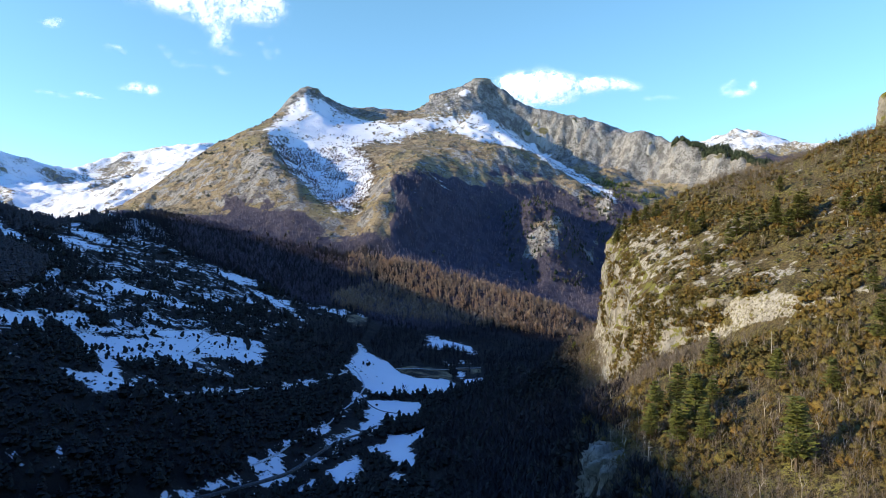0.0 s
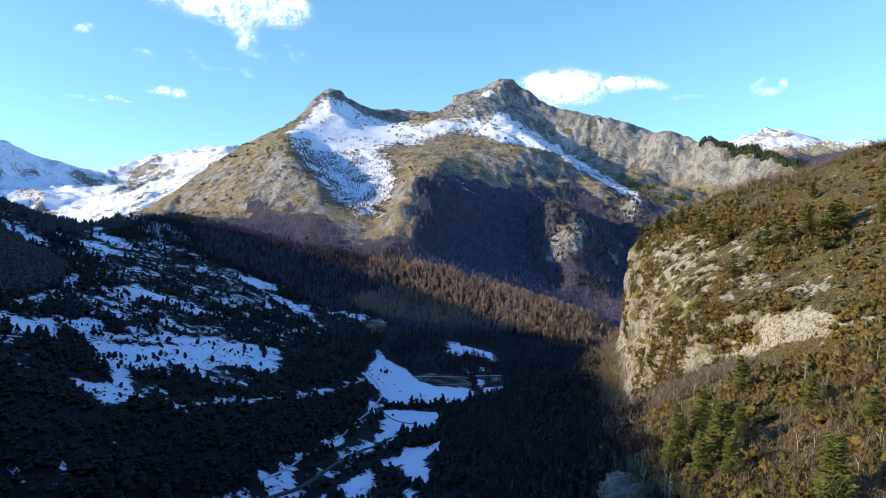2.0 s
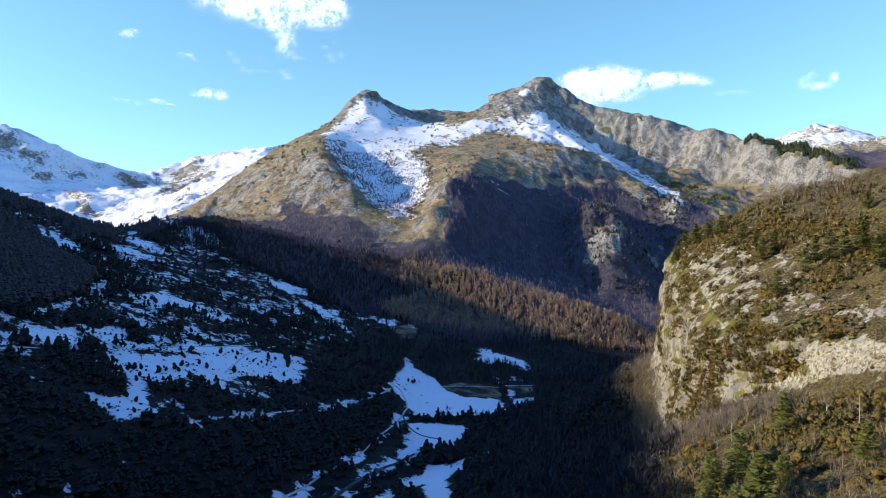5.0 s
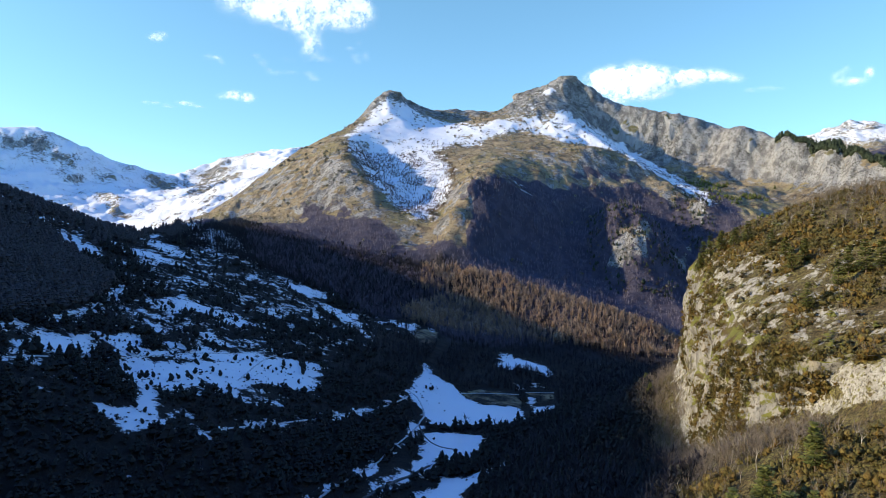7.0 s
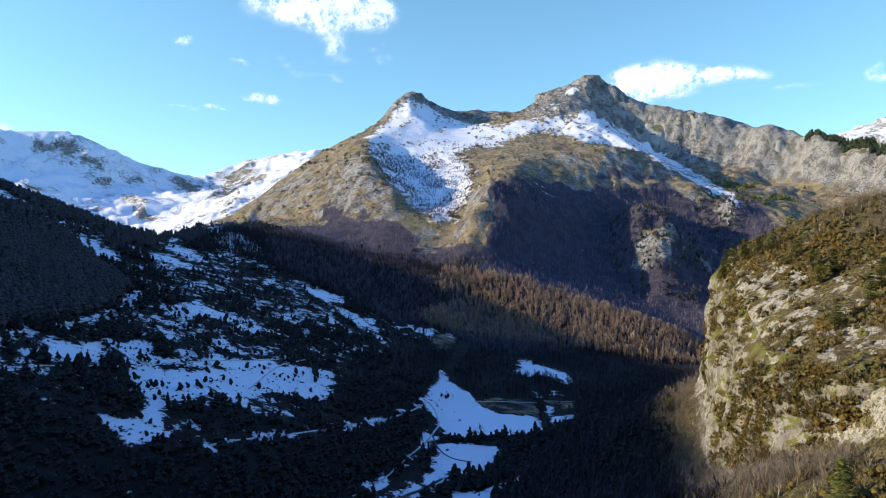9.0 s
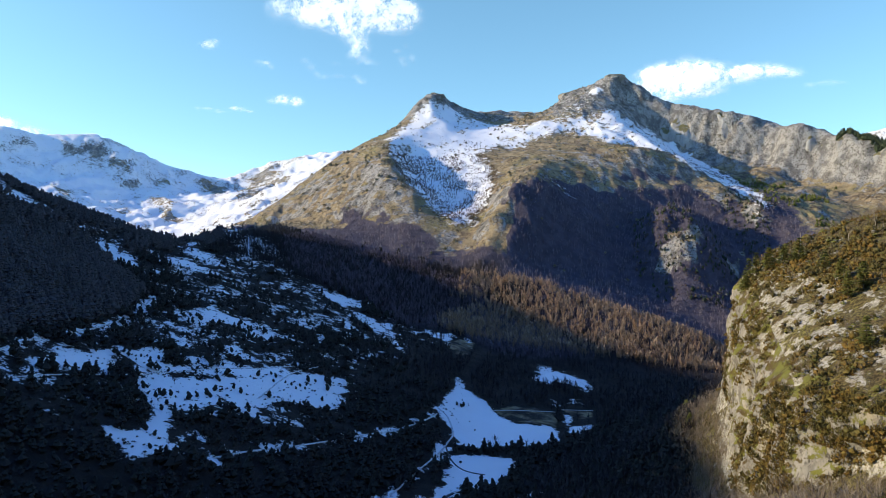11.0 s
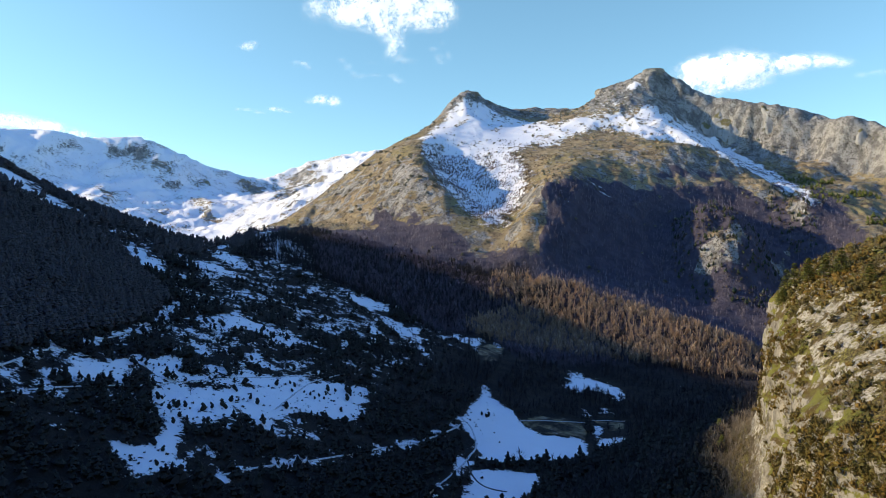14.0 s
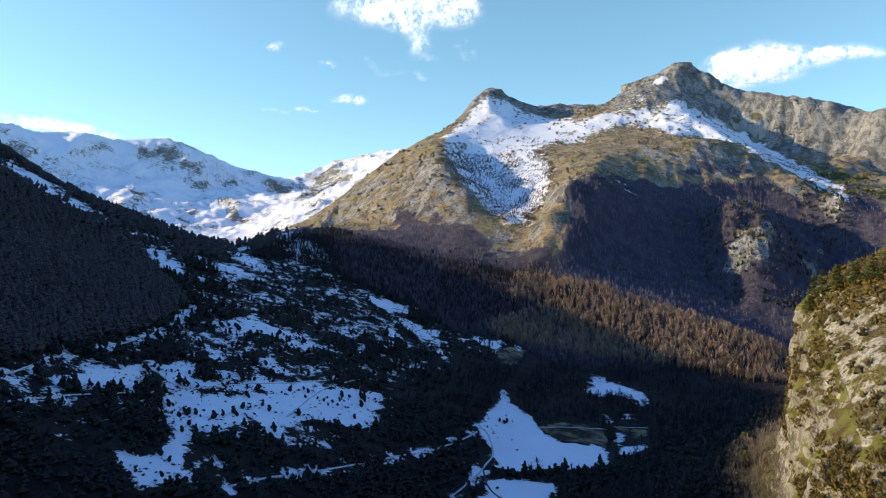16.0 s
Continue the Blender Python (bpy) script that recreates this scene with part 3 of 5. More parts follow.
patch("rock", 12, (-1726, 2565), (-1778, 2699), (-1427, 2298), (-1404, 2263), (-1418, 2215), amount=0.7)
patch("rock", 16, (-1630, 2144), (-1925, 2714), (-1858, 2700), (-1548, 2172), (-1498, 2034), amount=0.46)
patch("rock", 16, (-623, 737), (-2087, 2371), (-1943, 2452), (-1889, 2325), (-589, 725), amount=0.46)
patch("rock", 14, (-1891, 3181), (-1783, 3134), (-1729, 3292), (-1496, 2741), (-1610, 2818), amount=0.68)
patch("rock", 14, (-1296, 2432), (-1480, 2835), (-1396, 2860), (-1057, 2260), (-1168, 2326), amount=0.66)
patch("rock", 14, (-1658, 3297), (-1597, 3449), (-1317, 2985), (-1220, 2639), amount=0.66)
# thin woods on the lit brow and beside the rib
patch("wood", 12, (86, 1356), (163, 1403), (235, 1424), (225, 1392), (148, 1355), (90, 1325), amount=0.8)
patch("wood", 12, (-379, 1125), (-334, 1121), (-273, 1077), (-236, 1039), (-247, 1015), (-302, 1025), (-341, 1035), amount=0.85)
# main snow meadow
patch("snow", 2.5, (-218, 396), (-218, 417), (-201, 430), (-186, 449), (-172, 472), (-158, 490), (-137, 517), (-126, 476), (-121, 457), (-137, 449),
      (-151, 447), (-154, 432), (-151, 408), (-161, 406), (-171, 412), (-173, 390), (-172, 375), (-183, 378), (-168, 357), (-164, 345), (-153, 327),
      (-152, 320), (-156, 316), (-157, 308), (-165, 313), (-182, 325), (-178, 332), (-173, 341), (-182, 359), (-197, 371))
patch("snow", 2.5, (-151, 334), (-156, 363), (-159, 363), (-159, 347), (-155, 332), (-152, 325), (-145, 331), amount=0.85)
# benches above the road
patch("snow", 3, (-255, 331), (-258, 346), (-238, 335), (-250, 362), (-255, 381), (-254, 422), (-242, 448), (-225, 437), (-214, 440), (-213, 430),
      (-222, 403), (-240, 416), (-229, 385), (-234, 360), (-230, 343), (-233, 330), (-238, 322), (-241, 320), amount=0.85)
patch("snow", 2.5, (-244, 425), (-246, 437), (-236, 448), (-226, 435), (-210, 438), (-218, 417), (-224, 405))
patch("snow", 2.5, (-234, 314), (-234, 328), (-232, 341), (-224, 345), (-220, 339), (-229, 326), (-230, 310), amount=0.9)
patch("snow", 2.5, (-210, 438), (-201, 459), (-175, 492), (-172, 511), (-161, 484), (-170, 468), (-193, 447), (-201, 430), amount=0.9)
# road along the dark forest
patch("snow", 2, (-257, 333), (-261, 352), (-271, 378), (-277, 411), (-278, 433), (-272, 426), (-271, 397), (-263, 371), (-256, 348), (-250, 327),
      amount=0.8)
patch("snow", 2.5, (-285, 479), (-296, 507), (-310, 546), (-304, 543), (-286, 502), (-280, 479))
# upper clearings
patch("snow", 3, (-292, 539), (-274, 525), (-276, 546), (-278, 579), (-261, 562), (-248, 564), (-226, 575), (-219, 576), (-202, 540), (-203, 528),
      (-216, 548), (-216, 524), (-232, 545), (-246, 537), (-248, 521), (-258, 516), (-269, 517))
patch("snow", 3, (-256, 484), (-244, 482), (-236, 481), (-236, 508), (-232, 511), (-226, 499), (-230, 479), (-229, 467), (-234, 463), (-249, 477))
patch("snow", 3, (-217, 485), (-218, 507), (-209, 500), (-196, 493), (-186, 485), (-193, 480), (-205, 479), (-203, 462), amount=0.95)
# gully below the saddle
patch("snow", 6, (-453, 662), (-433, 667), (-401, 648), (-377, 621), (-388, 612), (-408, 613), (-400, 590), (-431, 629), amount=0.9)
patch("snow", 6, (-414, 687), (-391, 703), (-353, 696), (-336, 691), (-314, 720), (-326, 685), (-342, 659), (-355, 609), (-368, 621), (-362, 661),
      (-385, 657), amount=0.8)
patch("snow", 7, (-926, 1467), (-405, 766), (-358, 736), (-333, 719), (-353, 696), (-395, 718), amount=0.8)
patch("snow", 9, (-916, 1621), (-522, 1092), (-350, 855), (-290, 771), (-315, 734), (-353, 741), amount=0.56)
patch("snow", 4, (-371, 577), (-364, 590), (-350, 566), (-350, 555), amount=0.8)
patch("snow", 4, (-319, 638), (-303, 656), (-296, 639), (-309, 628), amount=0.8)
# slope patches
patch("snow", 3, (-257, 757), (-246, 752), (-228, 756), (-208, 762), (-204, 744), (-217, 730), (-231, 727), (-249, 747))
patch("snow", 3, (-209, 725), (-195, 728), (-178, 722), (-163, 736), (-161, 703), (-169, 687), (-190, 705))
patch("snow", 2.5, (-201, 682), (-193, 684), (-176, 662), (-183, 653))
patch("snow", 2.5, (-150, 671), (-144, 672), (-127, 641), (-135, 640))
patch("snow", 2.5, (-149, 731), (-134, 733), (-139, 717))
patch("snow", 2.5, (-138, 755), (-126, 742), (-108, 763), (-100, 707), (-115, 729), (-125, 726))
patch("snow", 2.5, (-95, 761), (-84, 765), (-90, 740), amount=0.9)
patch("snow", 2.5, (-191, 591), (-191, 610), (-178, 572), amount=0.9)
# river field
patch("snow", 2, (-74, 549), (-72, 586), (-76, 614), (-64, 591), (-52, 580), (-41, 568), (-35, 554), (-18, 543), (3, 549), (11, 544), (10, 522), (-7,
      508), (-35, 488), (-49, 477), (-59, 503), (-69, 515), (-73, 531), amount=1.1)
# lower field
patch("snow", 2, (-54, 459), (-38, 470), (-17, 478), (-13, 473), (-17, 445), (-22, 430), (-30, 419), (-37, 418), (-41, 399), (-46, 396), (-50, 403),
      (-47, 416), (-49, 437), amount=1.1)
# knoll patches
patch("snow", 3, (-16, 679), (-13, 727), (-2, 711), (20, 703), (35, 687), (26, 659), (21, 675), (3, 677), (-6, 667), (-13, 665))
patch("snow", 2, (2, 624), (9, 612), (6, 597))
patch("snow", 2, (14, 639), (26, 621), (17, 618))
patch("snow", 2, (12, 587), (20, 575), (17, 556), (35, 561), (30, 549), (20, 535), (14, 545))
# banks of the river
patch("snow", 2, (-43, 370), (-31, 392), (-15, 401), (1, 417), (5, 411), (-5, 401), (-14, 382), (-16, 351), (-13, 326), (-17, 326), (-27, 349), (-29,
      367), (-34, 362), amount=1.1)
patch("snow", 2, (-58, 337), (-54, 341), (-47, 347), (-44, 357), (-40, 332), (-41, 322), (-45, 317), (-52, 326), amount=1.1)
patch("snow", 2, (-26, 326), (-20, 317), (-12, 303), (-17, 292), (-23, 305))
patch("snow", 2, (-66, 315), (-63, 330), (-60, 327), (-62, 317))
patch("snow", 2, (-65, 368), (-61, 380), (-53, 398), (-45, 397), (-47, 379), (-55, 378), (-61, 364), amount=0.8)
patch("snow", 2, (-72, 381), (-70, 402), (-69, 382), amount=0.8)
patch("snow", 2, (-90, 322), (-85, 339), (-81, 349), (-83, 337), (-87, 322), amount=0.8)
# torn snow along the western ridge
patch("snow", 6, (-744, 740), (-723, 769), (-614, 724), (-547, 705), (-533, 686), (-564, 668), (-634, 681), (-682, 688), amount=0.72)
patch("snow", 6, (-512, 672), (-497, 709), (-457, 706), (-440, 676), (-467, 658), (-496, 659), amount=0.6)
# left gully
patch("snow", 2, (-141, 245), (-144, 254), (-146, 262), (-142, 253), (-139, 244), (-141, 239), (-142, 237), amount=0.85)
patch("snow", 2, (-159, 246), (-154, 246), (-150, 244), (-150, 241), (-155, 244), amount=0.85)
# beside the farm track
patch("snow", 4, (-142, 378), (-129, 404), (-114, 427), (-116, 404), (-131, 365), amount=0.52)

TRACK = [(-138, 341), (-135, 357), (-130, 373), (-123, 388), (-116, 404), (-109, 424), (-100, 444), (-85, 470), (-80, 488), (-72, 517)]
VALLEY_ROAD = [(-90, 318), (-82, 339), (-76, 361), (-68, 382), (-65, 404), (-61, 434), (-57, 459), (-56, 480), (-57, 501), (-61, 512), (-66, 522), (-74, 527)]
FOREST_ROAD = [(-254, 331), (-259, 350), (-267, 374), (-272, 398), (-275, 429), (-277, 453), (-283, 483), (-307, 543)]
RIVER = [(-150, 120), (-128, 200), (-102, 283), (-87, 304), (-76, 322), (-65, 349), (-50, 385), (-40, 410)]
DARK_FOREST = np.array([(-268, 349), (-277, 390), (-281, 440), (-290, 490), (-313, 540), (-358, 575), (-435, 630), (-533, 640), (-607, 640), (-750, 500),
                        (-650, 250), (-420, 200), (-285, 290)], float)
BARE_SLOPE = np.array([(-369, 909), (-303, 790), (-264, 766), (-209, 773), (-154, 739), (-104, 773), (-62, 728), (-21, 736), (34, 757), (-17, 821), (-84, 868), (-132, 908), (-194, 952), (-273, 976), (-357, 1014)], float)
DRY_FIELDS = [np.array(q, float) for q in ([(-41, 566), (-24, 592), (0, 596), (8, 572), (9, 546), (3, 549), (-18, 543), (-34, 555)],
                                          [(9, 602), (35, 605), (35, 562), (20, 575)], [(-109, 718), (-100, 751), (-83, 753), (-76, 700), (-89, 673)])]


def patch_cover(x, y, points, edge):
    """1 well inside the outline, 0 well outside, one half on it."""
    best, inside = np.full(x.shape, 1e18), np.zeros(x.shape, bool)
    for a, b in zip(points, np.roll(points, -1, 0)):
        e = b - a
        u = np.clip(((x - a[0]) * e[0] + (y - a[1]) * e[1]) / max(e @ e, 1e-6), 0, 1)
        best = np.minimum(best, (x - a[0] - u * e[0]) ** 2 + (y - a[1] - u * e[1]) ** 2)
        if a[1] != b[1]:
            inside ^= ((a[1] > y) != (b[1] > y)) & (x < e[0] * (y - a[1]) / e[1] + a[0])
    d = np.sqrt(best)
    return np.clip(0.5 + np.where(inside, d, -d) / (2 * edge), 0, 1)


def covers(x, y, z):
    """Snow, bare wood and rock, 0 to 1, at points of the ground."""
    shape = x.shape
    x, y, z = x.ravel(), y.ravel(), z.ravel()
    stray = np.where(y < 1000, 2.2, 7.0)
    wx, wy = x + stray * fbm(x / 22, y / 22, 3, 45), y + stray * fbm(x / 22, y / 22, 3, 46)
    broken = np.where(y < 1050, 0.95 + 0.75 * fbm(x / 17, y / 17, 4, 47), 0.92 + 0.85 * fbm(x / 26, y / 26, 5, 49, 0.65))
    torn = 0.92 + 0.5 * fbm(x / 9, y / 9, 4, 50)
    out = {"snow": np.zeros(x.shape), "wood": np.zeros(x.shape), "rock": np.zeros(x.shape)}
    for kind, edge, pts, amount in PATCHES:
        lo, hi = pts.min(0) - edge * 2.5 - 8, pts.max(0) + edge * 2.5 + 8
        pick = (x > lo[0]) & (x < hi[0]) & (y > lo[1]) & (y < hi[1])
        if pick.any():
            out[kind][pick] = np.maximum(out[kind][pick], amount * np.where(edge > 5, broken[pick], torn[pick]) * patch_cover(wx[pick], wy[pick], pts, edge * 2.4))
    far = np.hypot(x, y)
    # snow of the far ranges and behind the western crest, thinner lower down
    west = smooth(-20, -110, x - np.interp(y, (1200, 1400, 1580, 1800, 2200), (-600, -520, -450, -400, -300))) * smooth(1150, 1350, y)
    high = np.maximum(smooth(2150, 2450, far), west)
    high *= np.where(x > 300, smooth(430, 520, z) * (0.80 + 0.5 * fbm(x / 70, y / 70, 5, 54, 0.7)), 1.0)
    out["snow"] = np.maximum(out["snow"], high * np.clip(0.80 + 0.62 * fbm(x / 120, y / 120, 7, 48, 0.72), 0, 1))
    out["snow"] = np.where(far > 2050, out["snow"] - 1.3 * out["rock"] * np.clip(0.45 + 1.5 * fbm(x / 45, y / 45, 5, 52, 0.65), 0, 1), out["snow"])
    # specks of snow left among the trees of the western valley side
    speck = smooth(-90, -160, x) * smooth(970, 900, y) * np.maximum(smooth(-430, -340, x) * smooth(260, 380, y), 0.8 * smooth(700, 800, y) * smooth(-700, -520, x)) * (0.33 + 0.42 * fbm(x / 26, y / 26, 4, 41))
    out["snow"] = np.maximum(out["snow"], speck)
    bare = patch_cover(wx, wy, BARE_SLOPE, 8.0)
    out["snow"] *= (1 - patch_cover(wx, wy, DARK_FOREST, 3.0)) * (1 - smooth(0.5, 0.9, bare))
    # snow left beside the river and the tracks
    for line, reach in ((RIVER, 8.0), (TRACK, 6.0), (VALLEY_ROAD, 5.0), (FOREST_ROAD, 6.0)):
        near = np.full(x.shape, 1e9)
        pick = (x > -330) & (x < 0) & (y > 100) & (y < 560)
        for a, b in zip(line[:-1], line[1:]):
            ex, ey = b[0] - a[0], b[1] - a[1]
            u = np.clip(((x[pick] - a[0]) * ex + (y[pick] - a[1]) * ey) / (ex * ex + ey * ey), 0, 1)
            near[pick] = np.minimum(near[pick], np.hypot(x[pick] - a[0] - u * ex, y[pick] - a[1] - u * ey))
        bank = smooth(reach * 1.5, reach * 0.4, near) * (0.42 + 0.75 * fbm(x / 8, y / 8, 4, 55))
        out["snow"] = np.maximum(out["snow"], bank)
    dry = np.maximum.reduce([patch_cover(wx, wy, q, 1.6) for q in DRY_FIELDS])
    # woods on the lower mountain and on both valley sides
    # on the dark face this wood cover also stands in for shade
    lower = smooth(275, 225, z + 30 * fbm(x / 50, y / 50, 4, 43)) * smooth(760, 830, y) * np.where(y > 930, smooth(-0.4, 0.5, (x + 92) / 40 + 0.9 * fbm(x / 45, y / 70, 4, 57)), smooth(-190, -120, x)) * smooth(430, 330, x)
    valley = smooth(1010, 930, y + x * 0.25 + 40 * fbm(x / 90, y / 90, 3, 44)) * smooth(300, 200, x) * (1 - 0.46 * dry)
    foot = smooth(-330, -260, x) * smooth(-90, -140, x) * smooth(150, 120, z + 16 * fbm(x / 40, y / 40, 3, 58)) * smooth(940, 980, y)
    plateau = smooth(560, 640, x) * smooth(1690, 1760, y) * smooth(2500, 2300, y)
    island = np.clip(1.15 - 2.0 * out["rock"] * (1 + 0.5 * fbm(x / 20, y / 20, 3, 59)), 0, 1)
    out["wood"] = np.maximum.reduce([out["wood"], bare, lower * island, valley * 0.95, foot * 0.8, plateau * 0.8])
    # where the woodland floor takes its shade-tinted tone
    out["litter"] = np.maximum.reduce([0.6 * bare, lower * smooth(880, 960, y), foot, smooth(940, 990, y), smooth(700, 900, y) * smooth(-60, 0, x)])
    # stone: the summits, the eastern wall, the rib of the western peak
    summit = smooth(400, 510, z) * 0.76
    wall = smooth(230, 330, x) * smooth(1350, 1450, y) * smooth(2100, 1900, y) * smooth(290, 350, z) * 0.75
    out["rock"] = np.maximum.reduce([out["rock"], summit * (far < 2200), wall, 0.36 * smooth(900, 1200, y), 0.5 * (far > 2250)])
    return {k: v.reshape(shape) for k, v in out.items()}

# ---------------------------------------------------------------- ground: one sheet, finest towards the mountain
_az = np.r_[np.arange(-61, 41, 0.17), np.arange(42, 298, 3.2)]
_r = np.r_[(0.3, 30, 60, 90), 118 * 1.0100 ** np.arange(0, 194), np.arange(812, 2110, 5.5), 2110 * 1.0052 ** np.arange(0, 150)]
_A2, _R2 = np.meshgrid(np.radians(_az), _r)
GX, GY = 15 + _R2 * np.sin(_A2), 35 + _R2 * np.cos(_A2)
GZ = ground_height(GX, GY)
# the innermost ring closes on one point under the first eye
_verts = np.r_[np.stack([GX, GY, GZ], -1).reshape(-1, 3), [[15.0, 35.0, float(GZ[0].mean())]]]
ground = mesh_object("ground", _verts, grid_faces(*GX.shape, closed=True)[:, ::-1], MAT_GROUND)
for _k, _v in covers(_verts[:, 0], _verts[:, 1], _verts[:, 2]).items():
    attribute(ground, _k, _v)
tagged(ground, "mountain valley ground with snowfields, rock, dry grass and woods", "ground", kind="structure")

_xs, _ys = np.arange(26, 262, 1.0), np.arange(84, 480, 1.0)
HX, HY = np.meshgrid(_xs, _ys)
HZ = np.maximum(hill_height(HX, HY), ground_height(HX, HY) - 2.5)
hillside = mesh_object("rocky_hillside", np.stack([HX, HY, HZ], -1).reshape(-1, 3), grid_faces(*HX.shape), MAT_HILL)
_s, _along = step_side(HX, HY)
_band = smooth(34, 4, np.abs(_s - 6)) * smooth(160, 200, HY) * 0.30 + 0.05 * smooth(190, 240, HY) * (_s > 0)
attribute(hillside, "rock", 0.12 + 0.11 * smooth(2, 16, _s) * smooth(190, 230, HY) + _band + 0.16 * fbm(HX / 40, HY / 40, 3, 51) - 0.35 * smooth(185, 150, HY) - 0.2 * (_s < -12))
# painted shade along the foot of the crag and the hill's western edge
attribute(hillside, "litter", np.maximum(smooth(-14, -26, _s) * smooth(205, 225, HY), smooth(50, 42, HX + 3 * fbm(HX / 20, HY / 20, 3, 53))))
tagged(hillside, "steep sunlit hillside of dry grass and pale limestone outcrops", "hillside", kind="structure")


# ---------------------------------------------------------------- the crag: weathered rock face along the step
def step_point(u):
    """Place on the smoothed step and the way out of the rock there; u in metres along it."""
    seg = np.r_[0, np.cumsum([math.dist(a, b) for a, b in zip(STEP[:-1], STEP[1:])])]
    px, py = np.array(STEP, float).T
    x, y = np.interp(u, seg, px), np.interp(u, seg, py)
    x2, y2 = np.interp(u + 6, seg, px), np.interp(u + 6, seg, py)
    x1, y1 = np.interp(u - 6, seg, px), np.interp(u - 6, seg, py)
    dx, dy = x2 - x1, y2 - y1
    ll = np.hypot(dx, dy)
    return x, y, dy / ll, -dx / ll


def build_crag():
    u = np.arange(175, 436, 0.65)
    v = np.linspace(0, 1, 76)
    U, V = np.meshgrid(u, v)
    x, y, ox, oy = step_point(U)
    drop = np.interp(y, (150, 190, 212, 232, 250, 280, 320), (0, 0, 3, 11, 20, 40, 48)) * 1.22 + 2.6
    drop = np.where(x > 130, np.where(y > 380, 44, drop), drop) * smooth(437, 418, U) + 0.6
    ztop = hill_height(x - ox * 4.0, y - oy * 4.0) + 0.1
    z = ztop - drop * (1 - V) ** 1.05
    out = np.interp(V, (0, 0.3, 0.7, 0.88, 1.0), (5.5, 4.6, 3.6, 1.2, -4.0))
    scale = np.clip(drop / 30, 0.25, 1.0)
    relief = 3.4 * ridged(U / 26, z / 34, 4, 61) + 1.7 * ridged(U / 8, z / 11, 4, 62) + 0.8 * fbm(U / 2.6, z / 3.2, 3, 63)
    blocks = np.floor(4 * (fbm(U / 7, z / 10, 2, 64) + 1)) / 4 - 1
    ledges = 0.9 * np.sign(np.sin(z / 3.1 + 2.5 * fbm(U / 18, z / 30, 2, 65))) * smooth(-0.1, 0.4, fbm(U / 20, z / 12, 2, 66))
    out = out * smooth(437, 395, U) + scale * (relief - 1.0 + 1.4 * blocks + ledges) * smooth(1.0, 0.86, V) - 3.5 * (1 - scale) * smooth(1, 0.5, V)
    return np.stack([x + ox * out, y + oy * out, z], -1).reshape(-1, 3), grid_faces(*U.shape)


_v, _f = build_crag()
crag = mesh_object("limestone_crag", _v, _f, MAT_STONE)
tagged(crag, "pale cream limestone cliff face with cracks and mossy ledges", "cliff", kind="structure")


def build_wall():
    """The fluted grey wall under the eastern crest."""
    line = np.array(sampled(LINES["crest_east"][10:17], 4.0))
    n = len(line)
    for _ in range(10):
        line[1:-1] = (line[:-2] + 2 * line[1:-1] + line[2:]) / 4
    d = np.gradient(line[:, :2], axis=0)
    d /= np.hypot(*d.T)[:, None]
    ox, oy = d[:, 1], -d[:, 0]
    run = np.arange(n) * 4.0
    V, U = np.meshgrid(np.linspace(0, 1, 46), run, indexing="ij")
    tall = np.interp(run, (0, 120, 300, 450, 560, 640), (92, 130, 150, 160, 160, 150))
    top = ground_height(line[:, 0], line[:, 1])
    z = top + 1 - tall * (1 - V)
    out = np.interp(V, (0, 0.3, 0.5, 0.88, 1.0), (52, 50, 38, 14, -6))
    flutes = 22 * ridged(U / 95, z / 240, 4, 67, 0.5) + 5 * fbm(U / 22, z / 70, 3, 68) + 2 * fbm(U / 8, z / 12, 2, 69)
    flutes = flutes - 9 * smooth(0.30, 0.55, ridged(U / 60 + 0.2 * fbm(z / 30, U / 60, 2, 70), z / 400, 1, 71))   # deep clefts between the slabs
    out = out + (flutes - 6) * smooth(1.0, 0.9, V)
    return np.stack([line[:, 0] + ox * out, line[:, 1] + oy * out, z], -1).reshape(-1, 3), grid_faces(46, n)


_wv, _wf = build_wall()
wall = mesh_object("mountain_wall", _wv, _wf, MAT_WALL)
tagged(wall, "grey fluted limestone wall under the mountain crest", "cliff", kind="structure")


def rock_lump(name, x, y, z, size, seed, label, rough=0.30, flute=0.0):
    """A free-standing mass of broken rock, rooted in the slope."""
    rows, cols = 40, 56
    A, E = np.meshgrid(np.linspace(0, 2 * math.pi, cols, endpoint=False), np.linspace(-1.3, math.pi / 2, rows))
    cx, cy = np.cos(A), np.sin(A)
    n = 1 + rough * ridged(cx * 1.6 + seed, cy * 1.6 + E * 1.3, 5, seed, 0.6) + 0.10 * fbm(cx * 7, cy * 7 + E * 6, 3, seed + 1)
    n = n + flute * ridged(cx * 3.5 + seed, cy * 3.5 + 0.2 * E, 4, seed + 2, 0.6)
    r = np.maximum(np.cos(E), 0) ** 0.32
    tall = np.sign(np.sin(E)) * np.abs(np.sin(E)) ** 0.8
    n = 0.7 * n + 0.3 * np.round(n * 5) / 5   # split into blocks
    P = np.stack([x + r * cx * n * size[0], y + r * cy * n * size[1], z + tall * (0.55 + 0.45 * n) * size[2]], -1)
    ob = mesh_object(name, P.reshape(-1, 3), grid_faces(rows, cols, closed=True), MAT_STONE)
    return tagged(ob, label, "rock", kind="structure")


rock_lump("summit_block", 104, 1904, 588, (25, 14, 9), 93, "grey blocky summit rocks of the eastern peak").data.materials[0] = MAT_WALL
rock_lump("shoulder_block", -12, 1910, 545, (26, 12, 10), 94, "grey rock shoulder of the eastern peak").data.materials[0] = MAT_WALL
